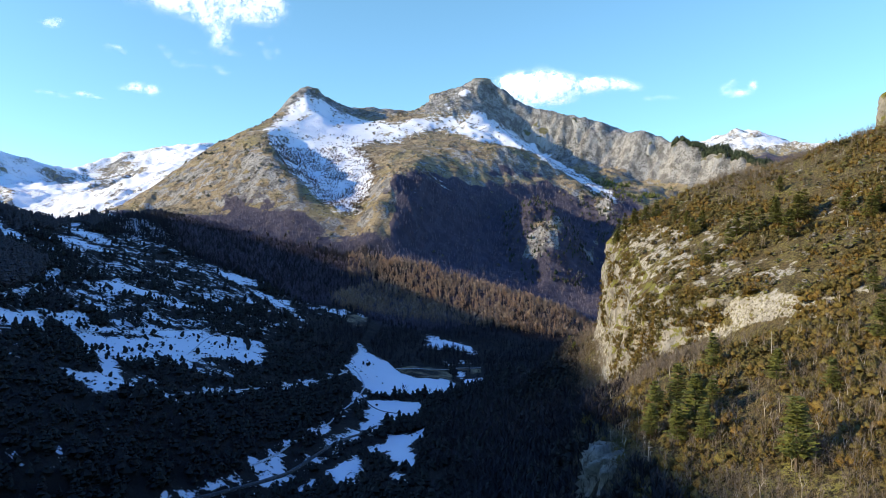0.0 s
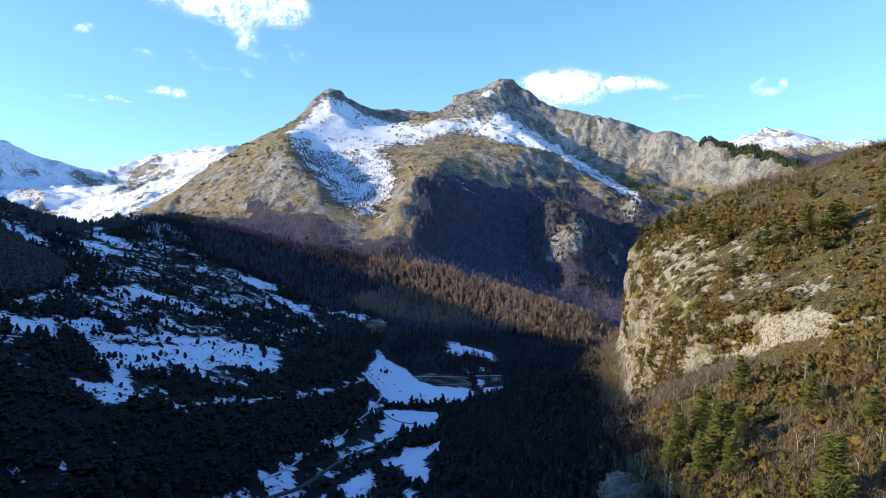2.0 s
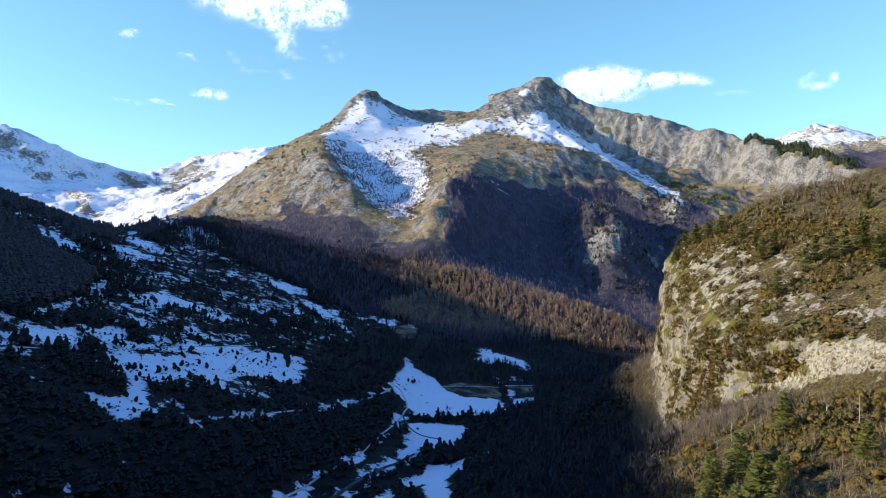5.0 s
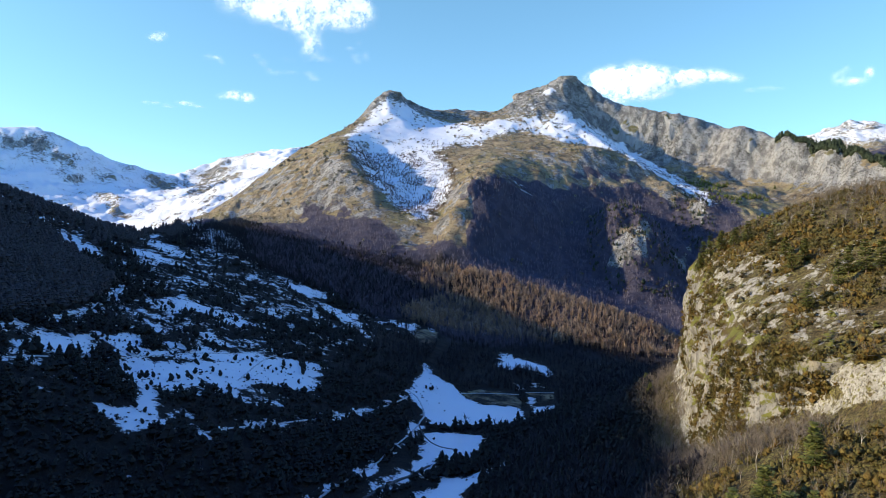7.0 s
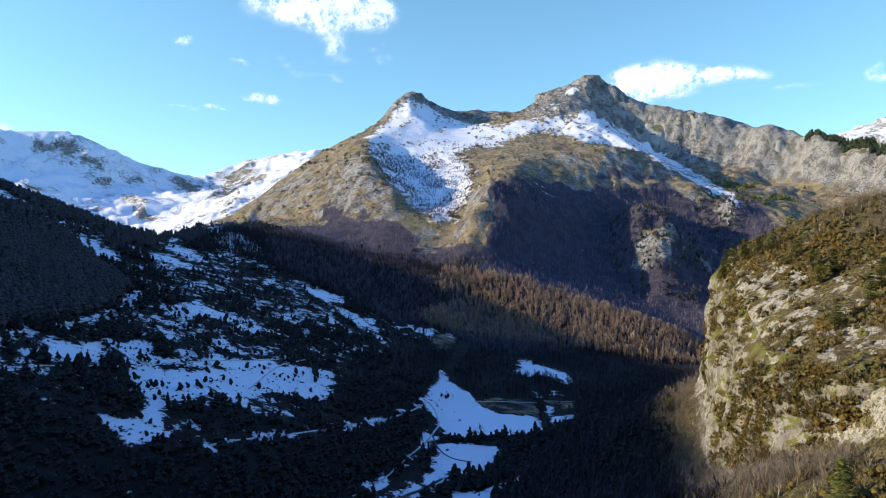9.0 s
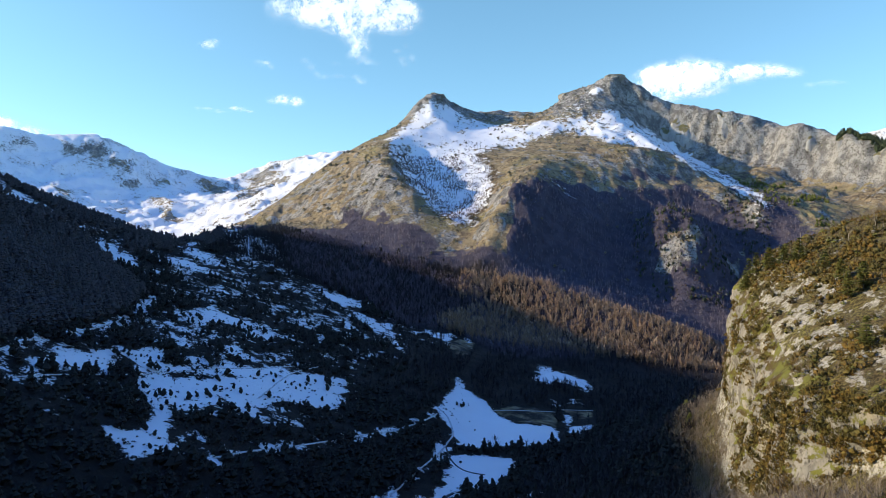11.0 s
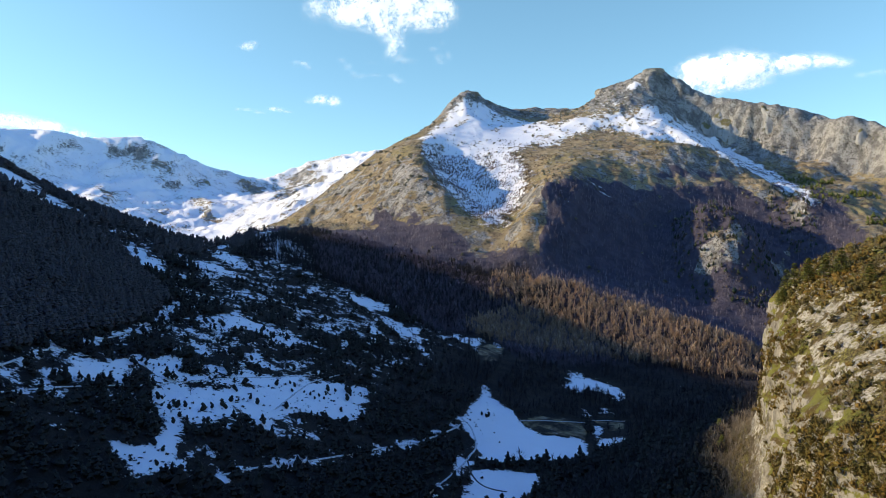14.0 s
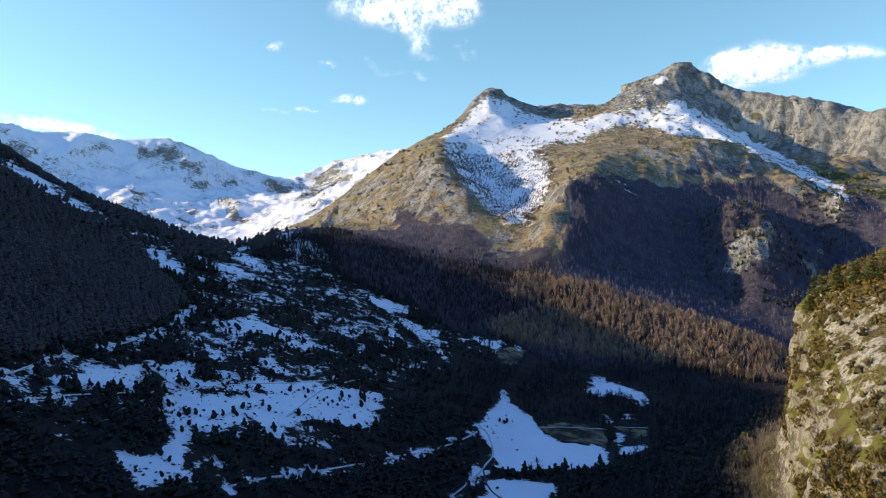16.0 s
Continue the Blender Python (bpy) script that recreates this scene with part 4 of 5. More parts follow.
rock_lump("summit_cap", -358, 1812, 538, (24, 14, 9), 95, "brown-grey rock cap of the western peak").data.materials[0] = MAT_WALL
rock_lump("shaded_outcrop", 48, 181, 57, (9, 8, 10), 91, "grey limestone outcrop in shade low on the slope", 0.35, 0.22).data.materials[0] = MAT_BARE_STONE
rock_lump("rock_tower", 205, 309, 178, (6, 6, 13), 92, "pale rock tower on the skyline of the hillside")


# ---------------------------------------------------------------- lanes and the river
def strip(name, points, width, lift, material, label, category, step=3.0):
    """A band that follows the ground along a line in plan."""
    pts = np.array([p[:2] for p in sampled([(*p, 0) for p in points], step)])
    for _ in range(6):
        pts[1:-1] = (pts[:-2] + 2 * pts[1:-1] + pts[2:]) / 4
    d = np.gradient(pts, axis=0)
    d /= np.hypot(*d.T)[:, None]
    side = np.stack([d[:, 1], -d[:, 0]], -1)
    offs = np.array([-0.62, -0.5, -0.25, 0.0, 0.25, 0.5, 0.62]) * width
    low = np.array([-1.2, -0.1, 0.04, 0.02, 0.05, -0.1, -1.2])
    P = pts[:, None] + side[:, None] * (offs[None, :, None] * (1 + 0.12 * fbm(pts[:, 0] / 9, pts[:, 1] / 9, 2, 71))[:, None, None])
    zc = ground_height(P[..., 0], P[..., 1]).max(1)
    Z = zc[:, None] + lift + low[None, :]
    ob = mesh_object(name, np.concatenate([P, Z[..., None]], -1).reshape(-1, 3), grid_faces(*Z.shape), material)
    return tagged(ob, label, category, kind="structure")


strip("farm_track", TRACK, 1.2, 0.12, MAT_LANE,
      "narrow farm track with trodden grey snow", "track")
strip("valley_road", VALLEY_ROAD, 1.1, 0.12, MAT_LANE,
      "snow-covered valley road beside the field", "road")
strip("upper_road", [(-231, 308), (-231, 328), (-229, 359), (-226, 390), (-219, 418), (-207, 438), (-191, 463), (-173, 488), (-167, 509)], 1.1, 0.1, MAT_LANE,
      "snowy upper road across the white meadow", "road")
strip("meadow_track", [(-162, 431), (-163, 449), (-165, 469), (-163, 494), (-158, 528)], 1.0, 0.1, MAT_LANE,
      "faint snowy track slanting up the meadow", "track")
strip("forest_road", FOREST_ROAD, 1.2, 0.1, MAT_LANE,
      "snow-covered road along the dark forest edge", "road")
strip("river", RIVER, 1.9, 0.05, MAT_RIVER,
      "dark shallow mountain river with gravel bars", "river")
strip("field_wall", [(-39, 563), (-23, 576), (-7, 583), (6, 589)], 0.5, 0.35, MAT_LANE,
      "low snow-capped stone wall across the dry field", "wall")
strip("terrace_wall", [(10, 597), (23, 601), (34, 604)], 0.5, 0.35, MAT_LANE,
      "low snow-capped wall of the upper terrace", "wall")
strip("stream", [(-57, 472), (-53, 460), (-51, 454), (-44, 442), (-35, 439), (-28, 443)], 0.9, 0.25, MAT_RIVER,
      "narrow dark stream winding through the snow", "stream")

# ---------------------------------------------------------------- plants


def prism(a, b, ra, rb, sides=3):
    """A tapered limb from a to b: corners and triangles."""
    a, b = np.array(a, float), np.array(b, float)
    d = (b - a) / max(np.linalg.norm(b - a), 1e-6)
    p = np.cross(d, (0.3, 0.5, 0.8) if abs(d[2]) > 0.7 else (0, 0, 1.0))
    p /= np.linalg.norm(p)
    q = np.cross(d, p)
    ang = np.arange(sides) * 2 * math.pi / sides
    ring = np.cos(ang)[:, None] * p + np.sin(ang)[:, None] * q
    v = np.r_[a + ring * ra, b + ring * rb]
    f = []
    for i in range(sides):
        j = (i + 1) % sides
        f += [(i, j, sides + j), (i, sides + j, sides + i)]
    return v, np.array(f)


def joined(pieces):
    vs, fs, n = [], [], 0
    for v, f in pieces:
        vs.append(v)
        fs.append(f + n)
        n += len(v)
    return np.concatenate(vs), np.concatenate(fs)


def blade(centre, along, across, normal_lift=0.0):
    """A leaf spray: a bent rhomb of four triangles' worth of two quads."""
    c, a, w = np.array(centre, float), np.array(along, float), np.array(across, float)
    up = np.array((0, 0, normal_lift))
    v = np.array([c - a, c - w - up, c + a, c + w - up])
    return v, np.array([(0, 1, 2), (0, 2, 3)])


def pine_shapes(g, height):
    """Trunk and crown of a mountain pine, as arrays."""
    bend = g.normal(0, 0.02 * height, 2)
    spine = [np.array((bend[0] * t * t, bend[1] * t * t, height * t)) for t in np.linspace(0, 1, 6)]
    trunk = joined([prism(spine[i], spine[i + 1], 0.021 * height * (1 - i / 5.6), 0.021 * height * (1 - (i + 1) / 5.6), 6) for i in range(5)])
    start = g.uniform(0.10, 0.24)
    spread = g.uniform(0.31, 0.40) * height
    pieces = []
    levels = int(13 + height * 0.5)
    for k in range(levels):
        t = start + (1 - start) * (k + g.uniform(0, 0.7)) / levels
        base = np.array((bend[0] * t * t, bend[1] * t * t, height * t))
        reach = spread * (1 - t) ** 0.72 * (0.55 + 0.45 * min(1, (t - start) / 0.14 + 0.35))
        count = int(g.integers(5, 8))
        turn = g.uniform(0, 6.28)
        for b in range(count):
            if g.uniform() < 0.10:
                continue
            ang = turn + b * 6.283 / count + g.normal(0, 0.25)
            ln = reach * g.uniform(0.65, 1.15) + 0.25
            out = np.array((math.cos(ang), math.sin(ang), 0))
            side = np.array((-out[1], out[0], 0))
            droop = g.uniform(-0.22, 0.12)
            for q in np.linspace(0.2, 1.0, 17):
                c = base + out * ln * q + np.array((0, 0, droop * ln * q * q + 0.10 * ln * q))
                w = 0.030 * height * g.uniform(0.7, 1.3) * (1.2 - 0.45 * q)
                tilt = np.array((0, 0, g.normal(0, 0.35)))
                pieces.append(blade(c + side * g.normal(0, w * 1.1 + 0.07 * ln), (out + tilt * 0.5) * w * 1.15,
                                    (side + tilt) * w * 0.75, g.uniform(0.1, 0.45) * w))
    return trunk, joined(pieces)


def bare_shapes(g, height):
    """Trunk with limbs, and the fine twigs, of a leafless tree."""
    wood, twigs = [], []

    def grow(p, d, ln, r, level):
        d = d / np.linalg.norm(d)
        q = p + d * ln
        if level < 3:
            wood.append(prism(p, q, r, r * 0.68, 4 if level == 0 else 3))
        else:
            twigs.append(prism(p, q, r * 1.2, r * 0.5, 3))
        if level >= 4:
            return
        for _ in range(int(g.integers(2, 4)) + (1 if level > 1 else 0)):
            nd = d * 0.75 + g.normal(0, 0.42, 3) + np.array((0, 0, 0.32))
            grow(p + d * ln * g.uniform(0.55, 1.0), nd, ln * g.uniform(0.52, 0.74), max(r * 0.55, 0.02), level + 1)

    grow(np.zeros(3), np.array((g.normal(0, 0.05), g.normal(0, 0.05), 1.0)), height * 0.30, 0.015 * height, 0)
    return joined(wood), joined(twigs)


def lump(centre, r, g, tall=1.2):
    """A small ragged clump of foliage."""
    ico = [(0, 0, 1.0), (0.9, 0, 0.25), (0.28, 0.85, 0.1), (-0.73, 0.53, 0.25), (-0.73, -0.53, 0.1), (0.28, -0.85, 0.25), (0, 0, -0.8)]
    turn = g.uniform(0, 6.283)
    c, s = math.cos(turn), math.sin(turn)
    v = np.array(ico) * g.uniform(0.65, 1.35, (7, 1)) * (1, 1, tall)
    v = np.stack([v[:, 0] * c - v[:, 1] * s, v[:, 0] * s + v[:, 1] * c, v[:, 2]], -1) * r + centre
    f = [(0, 1 + i, 1 + (i + 1) % 5) for i in range(5)] + [(6, 1 + (i + 1) % 5, 1 + i) for i in range(0, 5, 2)]
    return v, np.array(f)


def shrub_shape(g, sprays=14, leaf=1.0, lumps=3):
    """A rounded, ragged bush about one metre across: leafy clumps with loose sprays round them."""
    pieces = []
    for k in range(lumps):
        a, off = k * 2.2 + g.uniform(0, 1), g.uniform(0.12, 0.26)
        pieces.append(lump((off * math.cos(a), off * math.sin(a), g.uniform(0.16, 0.32)), g.uniform(0.24, 0.36), g, 1.25))
    for _ in range(sprays):
        a, e = g.uniform(0, 6.283), math.asin(g.uniform(0.0, 1.0))
        d = np.array((math.cos(a) * math.cos(e), math.sin(a) * math.cos(e), math.sin(e)))
        r = g.uniform(0.38, 0.58)
        s = np.cross(d, (0, 0, 1.0)) + g.normal(0, 0.3, 3)
        pieces.append(blade(d * r * np.array((1, 1, 1.2)) + (0, 0, 0.08), (d * 0.6 + g.normal(0, 0.4, 3) + (0, 0, 0.5)) * 0.13 * leaf, s * 0.08 * leaf, 0.04 * leaf))
    return joined(pieces)


def far_conifer_shape(g):
    """A ragged pine, one metre high, of clumps that narrow towards a blunt top."""
    pieces, wide = [], g.uniform(0.21, 0.30)
    for k in range(6):
        t = k / 5
        a, off = k * 2.4 + g.uniform(0, 1), wide * 0.55 * (1 - t) * g.uniform(0.3, 1.2)
        pieces.append(lump((off * math.cos(a), off * math.sin(a), 0.22 + 0.66 * t), wide * (1.0 - 0.62 * t) * g.uniform(0.85, 1.15), g, 1.2))
    return joined(pieces)


def far_round_shape(g):
    """A rounded juniper or bushy tree, one metre high, of loose clumps."""
    pieces = []
    for k, t in enumerate((0.0, 0.2, 0.7)):
        off, a = 0.14 * (1 - t) * g.uniform(0.5, 1.4), k * 2.1 + g.uniform(0, 1)
        pieces.append(lump((off * math.cos(a), off * math.sin(a), 0.26 + 0.56 * t), (0.29 - 0.12 * t) * g.uniform(0.8, 1.15), g))
    return joined(pieces)


def far_bare_shape(g):
    """A leafless tree, one metre high: a pale stem and a narrow crown of upswept twigs."""
    lean = g.normal(0, 0.03, 2)
    pieces = [prism((0, 0, 0), (lean[0], lean[1], 0.85), 0.012, 0.004, 3)]
    for _ in range(26):
        z, a = g.uniform(0.25, 0.82), g.uniform(0, 6.283)
        out = np.array((math.cos(a), math.sin(a), 0))
        root = np.array((lean[0] * z, lean[1] * z, z)) + out * g.uniform(0.0, 0.14) * (1.15 - z)
        tip = root + out * g.uniform(0.04, 0.15) + (0, 0, min(g.uniform(0.12, 0.30), 1.04 - z))
        w = np.array((-out[1], out[0], g.normal(0, 0.2))) * g.uniform(0.010, 0.022)
        pieces.append((np.array([root - w, root + w, tip]), np.array([(0, 1, 2)])))
    return joined(pieces)


def scatter(name, shapes, places, sizes, material, label, category, lean=0.0, wide=None, soft=False):
    """Many small plants as one object of kind stuff."""
    g = np.random.default_rng(len(places) + 3)
    vs, fs, n = [], [], 0
    which = g.integers(0, len(shapes), len(places))
    for k, (v, f) in enumerate(shapes):
        idx = np.where(which == k)[0]
        if not len(idx):
            continue
        a = g.uniform(0, 6.283, len(idx))
        c, s = np.cos(a)[:, None], np.sin(a)[:, None]
        w = sizes[idx, None] * (wide if wide is not None else 1.0) * g.uniform(0.85, 1.2, (len(idx), 1))
        h = sizes[idx, None]
        X = (v[None, :, 0] * c - v[None, :, 1] * s) * w + places[idx, None, 0] + lean * g.normal(0, 1, (len(idx), 1)) * v[None, :, 2] * h
        Y = (v[None, :, 0] * s + v[None, :, 1] * c) * w + places[idx, None, 1]
        Z = v[None, :, 2] * h + places[idx, None, 2]
        vs.append(np.stack([X, Y, Z], -1).reshape(-1, 3))
        fs.append((f[None] + n + (np.arange(len(idx)) * len(v))[:, None, None]).reshape(-1, 3))
        n += len(v) * len(idx)
    ob = mesh_object(name, np.concatenate(vs), np.concatenate(fs), material, flat=not soft)
    return tagged(ob, label, category, kind="stuff")


def part(name, shape, material, parent, label=""):
    return mesh_object(name, *shape, material, parent, label, flat=True)


def random_places(n, x0, x1, y0, y1, seed):
    g = np.random.default_rng(seed)
    return g.uniform(x0, x1, n), g.uniform(y0, y1, n), g


# ---- the near hillside: pines, leafless trees, one thing each
PINES = [(58, 168, 11), (63, 170, 15), (63, 163, 10.5), (58, 184, 11.5), (64, 185, 12.5), (77, 193, 11), (85, 173, 10), (74, 142, 16.5),
         (120, 266, 11), (123, 263, 10), (112, 266, 9.5), (123, 242, 12), (131, 251, 13), (135, 254, 11), (101, 261, 9), (108, 294, 9),
         (113, 296, 9.5), (143, 241, 9.5), (143, 227, 9.5), (147, 229, 10), (97, 362, 10.5), (100, 355, 11), (104, 349, 10), (108, 344, 10)]
PINES_MORE = [(128, 262, 12), (108, 167, 12.5), (111, 309, 9), (144, 291, 8), (111, 325, 7.5), (88, 500, 9), (98, 530, 9.5), (75, 400, 8),
              (72, 372, 7), (93, 366, 9.5), (96, 370, 9), (117, 271, 10), (126, 256, 11), (54, 176, 10), (70, 176, 9), (92, 160, 9), (118, 186, 8), (93, 362, 7)]
SNAGS = [(89, 184, 8), (72, 179, 6.5), (50, 164, 8), (112, 356, 7)]
pine_models = []
for _i in range(5):
    _t, _c = pine_shapes(np.random.default_rng(100 + _i), 12.0)
    _p = new("pine")
    _p.empty_display_size = 1.0
    part("trunk", _t, MAT_BARK, _p)
    part("crown", _c, MAT_NEEDLES, _p)
    tagged(_p, "sunlit green mountain pine with layered branches on the hillside", "pine tree", "pines on the hillside")
    pine_models.append(_p)
for _i, (_x, _y, _h) in enumerate(PINES + PINES_MORE):
    _z = float(land_height(np.array([_x]), np.array([_y]))[0]) - 0.3
    _m = pose(_x, _y, _z, 0, 0, (_i * 77) % 360) @ Matrix.Diagonal((_h / 12, _h / 12, _h / 12, 1))
    _ob = pine_models[_i] if _i < 5 else copy_thing(pine_models[_i % 5], _m)
    _ob.matrix_basis = _m

bare_models = []
for _i in range(5):
    _t, _c = bare_shapes(np.random.default_rng(200 + _i), 8.0)
    _p = new("leafless_tree")
    part("trunk", _t, MAT_PALE_BARK, _p)
    part("crown", _c, MAT_TWIGS, _p)["kind"] = "stuff"
    tagged(_p, "leafless grey-brown deciduous tree with pale trunk on the slope", "bare tree", "leafless trees on the slope")
    bare_models.append(_p)
_x, _y, _g = random_places(4000, 44, 190, 118, 380, 11)
_s, _ = step_side(_x, _y)
_want = 0.12 + 2.2 * smooth(215, 165, _y + 0.3 * _x - 30) + 0.8 * smooth(150, 160, _x) * smooth(320, 290, _y) * 0.5 + 0.9 * smooth(120, 140, _x) * smooth(300, 330, _y)
_ok = np.where((_g.uniform(0, 1, 4000) < 0.35 * _want * (0.6 + fbm(_x / 22, _y / 22, 2, 81))) & ((_s > 8) | (_y < 215)))[0][:270]
for _n, _i in enumerate(_ok):
    _z = float(land_height(_x[_i:_i + 1], _y[_i:_i + 1])[0]) - 0.2
    _k = _g.uniform(0.6, 1.3)
    _m = pose(_x[_i], _y[_i], _z, 0, 0, _g.uniform(0, 360)) @ Matrix.Diagonal((_k * 0.85, _k * 0.85, _k, 1))
    _ob = bare_models[_n] if _n < 5 else copy_thing(bare_models[_n % 5], _m)
    _ob.matrix_basis = _m

# dead bleached conifers among the green ones
def snag_shapes(g, height):
    trunk = joined([prism((0, 0, 0), (0.02 * height, 0, height * 0.55), 0.018 * height, 0.012 * height, 6),
                    prism((0.02 * height, 0, height * 0.55), (0.01 * height, 0.01 * height, height), 0.012 * height, 0.003 * height, 6)])
    limbs = []
    for k in range(26):
        t, a = g.uniform(0.22, 0.95), g.uniform(0, 6.283)
        root = np.array((0.02 * height, 0, height * t))
        ln = height * (0.05 + 0.17 * (1 - t)) * g.uniform(0.6, 1.2)
        limbs.append(prism(root, root + np.array((math.cos(a) * ln, math.sin(a) * ln, g.uniform(-0.1, 0.3) * ln)), 0.006 * height, 0.002 * height, 3))
    return trunk, joined(limbs)


_t, _c = snag_shapes(np.random.default_rng(210), 8.0)
_snag = new("dead_tree")
part("trunk", _t, MAT_PALE_BARK, _snag)
part("crown", _c, MAT_PALE_BARK, _snag)["kind"] = "stuff"
tagged(_snag, "bleached dead conifer with short bare branches on the slope", "dead tree", "dead trees on the slope")
for _i, (_x, _y, _h) in enumerate(SNAGS):
    _m = pose(_x, _y, float(land_height(np.array([_x]), np.array([_y]))[0]) - 0.2, 0, 0, _i * 100) @ Matrix.Diagonal((_h / 8, _h / 8, _h / 8, 1))
    _ob = _snag if _i == 0 else copy_thing(_snag, _m)
    _ob.matrix_basis = _m

# ---- shrubs that nobody could count
_shrubs = [shrub_shape(np.random.default_rng(300 + i), (10, 22)[i % 2], 1.1, (2, 1)[i % 2]) for i in range(8)]
_x, _y, _g = random_places(40000, 44, 205, 128, 375, 12)
_s, _ = step_side(_x, _y)
_keep = (_g.uniform(0, 1, 40000) < (0.40 + 1.0 * fbm(_x / 14, _y / 14, 3, 82)) * (1 + 0.2 * smooth(215, 175, _y + 0.3 * _x - 30))) & ((_s > 3) | (_y < 222))
_x, _y = _x[_keep], _y[_keep]
_P, _size = np.stack([_x, _y, land_height(_x, _y) - 0.15], -1), 0.7 + 2.6 * _g.uniform(0, 1, len(_x)) ** 2.2
_low = _y + 0.25 * _x < 235
_fine = [shrub_shape(np.random.default_rng(340 + i), (18, 34)[i % 2], 0.9, (3, 1)[i % 2]) for i in range(8)]
scatter("shrubs", _fine, _P[_low], _size[_low] * 1.2, MAT_SHRUB, "dense rust-brown and olive box shrubs low on the slope", "shrubs", wide=1.15, soft=True)
scatter("shrubs", _shrubs, _P[~_low], _size[~_low], MAT_SHRUB, "dense rust-brown and olive box and juniper shrubs", "shrubs", wide=1.15, soft=True)
# tufts on the ledges of the crag
_cv = np.array(_v).reshape(76, -1, 3)
_pick = np.random.default_rng(13)
_ii, _jj = _pick.integers(4, 74, 9000), (2 + (_cv.shape[1] - 4) * _pick.uniform(0, 1, 9000) ** 0.7).astype(int)
_ledge = fbm(_jj / 22.0, _ii / 12.0, 3, 83) > np.where(_jj < 0.5 * _cv.shape[1], 0.07, -0.06)
_Q = _cv[_ii[_ledge], _jj[_ledge]]
_tufts = [shrub_shape(np.random.default_rng(360 + i), (20, 32)[i % 2], 1.15, (1, 0)[i % 2]) for i in range(8)]
scatter("ledge_shrubs", _tufts, _Q - np.array((0, 0, 0.3)), 0.7 + 2.2 * _pick.uniform(0, 1, len(_Q)) ** 1.7, MAT_SHRUB,
        "brown tufts and small bushes rooted on cliff ledges", "shrubs", wide=1.2, soft=True)
def sapling_shape(g):
    """A young leafless tree, one metre high, of many thin upswept shoots."""
    pieces = [prism((0, 0, 0), (g.normal(0, 0.05), g.normal(0, 0.05), 0.8), 0.008, 0.003, 3)]
    for _ in range(30):
        a, z = g.uniform(0, 6.283), g.uniform(0.12, 0.78)
        out = np.array((math.cos(a), math.sin(a), 0))
        root = np.array((0, 0, z)) + out * g.uniform(0.0, 0.16)
        tip = root + out * g.uniform(0.05, 0.22) + np.array((g.normal(0, 0.04), 0, g.uniform(0.10, 0.28)))
        w = np.array((-out[1], out[0], g.normal(0, 0.3))) * g.uniform(0.005, 0.011)
        pieces.append((np.array([root - w, root + w, tip]), np.array([(0, 1, 2)])))
    return joined(pieces)


# brush of bare saplings low on the slope and behind the crest
_bare = [far_bare_shape(np.random.default_rng(400 + i)) for i in range(6)]
_x, _y, _g = random_places(15000, 28, 200, 95, 400, 14)
_s, _ = step_side(_x, _y)
_want = smooth(205, 150, _y + 0.35 * _x - 30) * 0.8 + smooth(125, 150, _x) * smooth(285, 330, _y) * 0.9 + 0.5 * (_s < -8) * (_y > 215) + 0.06
_keep = _g.uniform(0, 1, 15000) < _want
_x, _y = _x[_keep], _y[_keep]
_young = [sapling_shape(np.random.default_rng(420 + i)) for i in range(6)]
scatter("saplings", _young, np.stack([_x, _y, land_height(_x, _y) - 0.2], -1), _g.uniform(3.0, 6.0, len(_x)), MAT_TWIGS,
        "thicket of bare grey-brown saplings on the slope", "saplings", 0.06, 1.1)

# belt of firs along the crest above the wall, and pines below it
_x, _y, _g = random_places(9000, 520, 720, 1420, 1720, 22)
_side = _x - np.interp(_y, (1440, 1560, 1660, 1760, 1900), (678, 630, 574, 476, 420))
_keep = (_side > -9) & (_side < 16) & (_y < 1672)
_x, _y = _x[_keep][:520], _y[_keep][:520]
_cones = [far_conifer_shape(np.random.default_rng(500 + i)) for i in range(5)]
scatter("plateau_wood", _cones, np.stack([_x, _y, ground_height(_x, _y) - 0.3], -1), _g.uniform(9, 17, len(_x)), MAT_FIR,
        "dark green firs along the crest above the wall", "trees", wide=0.9)
_x, _y, _g = random_places(700, 330, 540, 1250, 1560, 23)
_keep = fbm(_x / 60, _y / 60, 3, 96) > 0.05
_x, _y = _x[_keep], _y[_keep]
scatter("scree_pines", _cones, np.stack([_x, _y, ground_height(_x, _y) - 0.3], -1), _g.uniform(6, 10, len(_x)), MAT_NEEDLES,
        "sunlit green pines below the grey wall", "trees", wide=1.3)

# wood on the slope right under the flight
_x, _y, _g = random_places(700, -170, 10, -70, 120, 24)
scatter("lower_wood", _cones, np.stack([_x, _y, land_height(_x, _y) - 0.3], -1), _g.uniform(5, 9, 700), MAT_DEEP_SHADE_NEEDLES,
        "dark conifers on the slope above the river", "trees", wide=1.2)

# bare thicket at the foot of the crag
_x, _y, _g = random_places(4600, 34, 88, 190, 430, 20)
_s, _ = step_side(_x, _y)
_keep = (_s < -6.5) & (_s > -26) & (_y > 205) & (_g.uniform(0, 1, 4600) < 0.7)
_x, _y = _x[_keep], _y[_keep]
_P, _size, _brown = np.stack([_x, _y, land_height(_x, _y) - 0.2], -1), _g.uniform(4.0, 8.0, len(_x)), _x + _g.normal(0, 4, len(_x)) < 60
scatter("foot_thicket", _young, _P[_brown], _size[_brown], MAT_BROWN_TWIGS, "bare brown trees at the foot of the crag", "trees", 0.05, 1.4)
_brown |= _g.uniform(0, 1, len(_x)) < 0.45
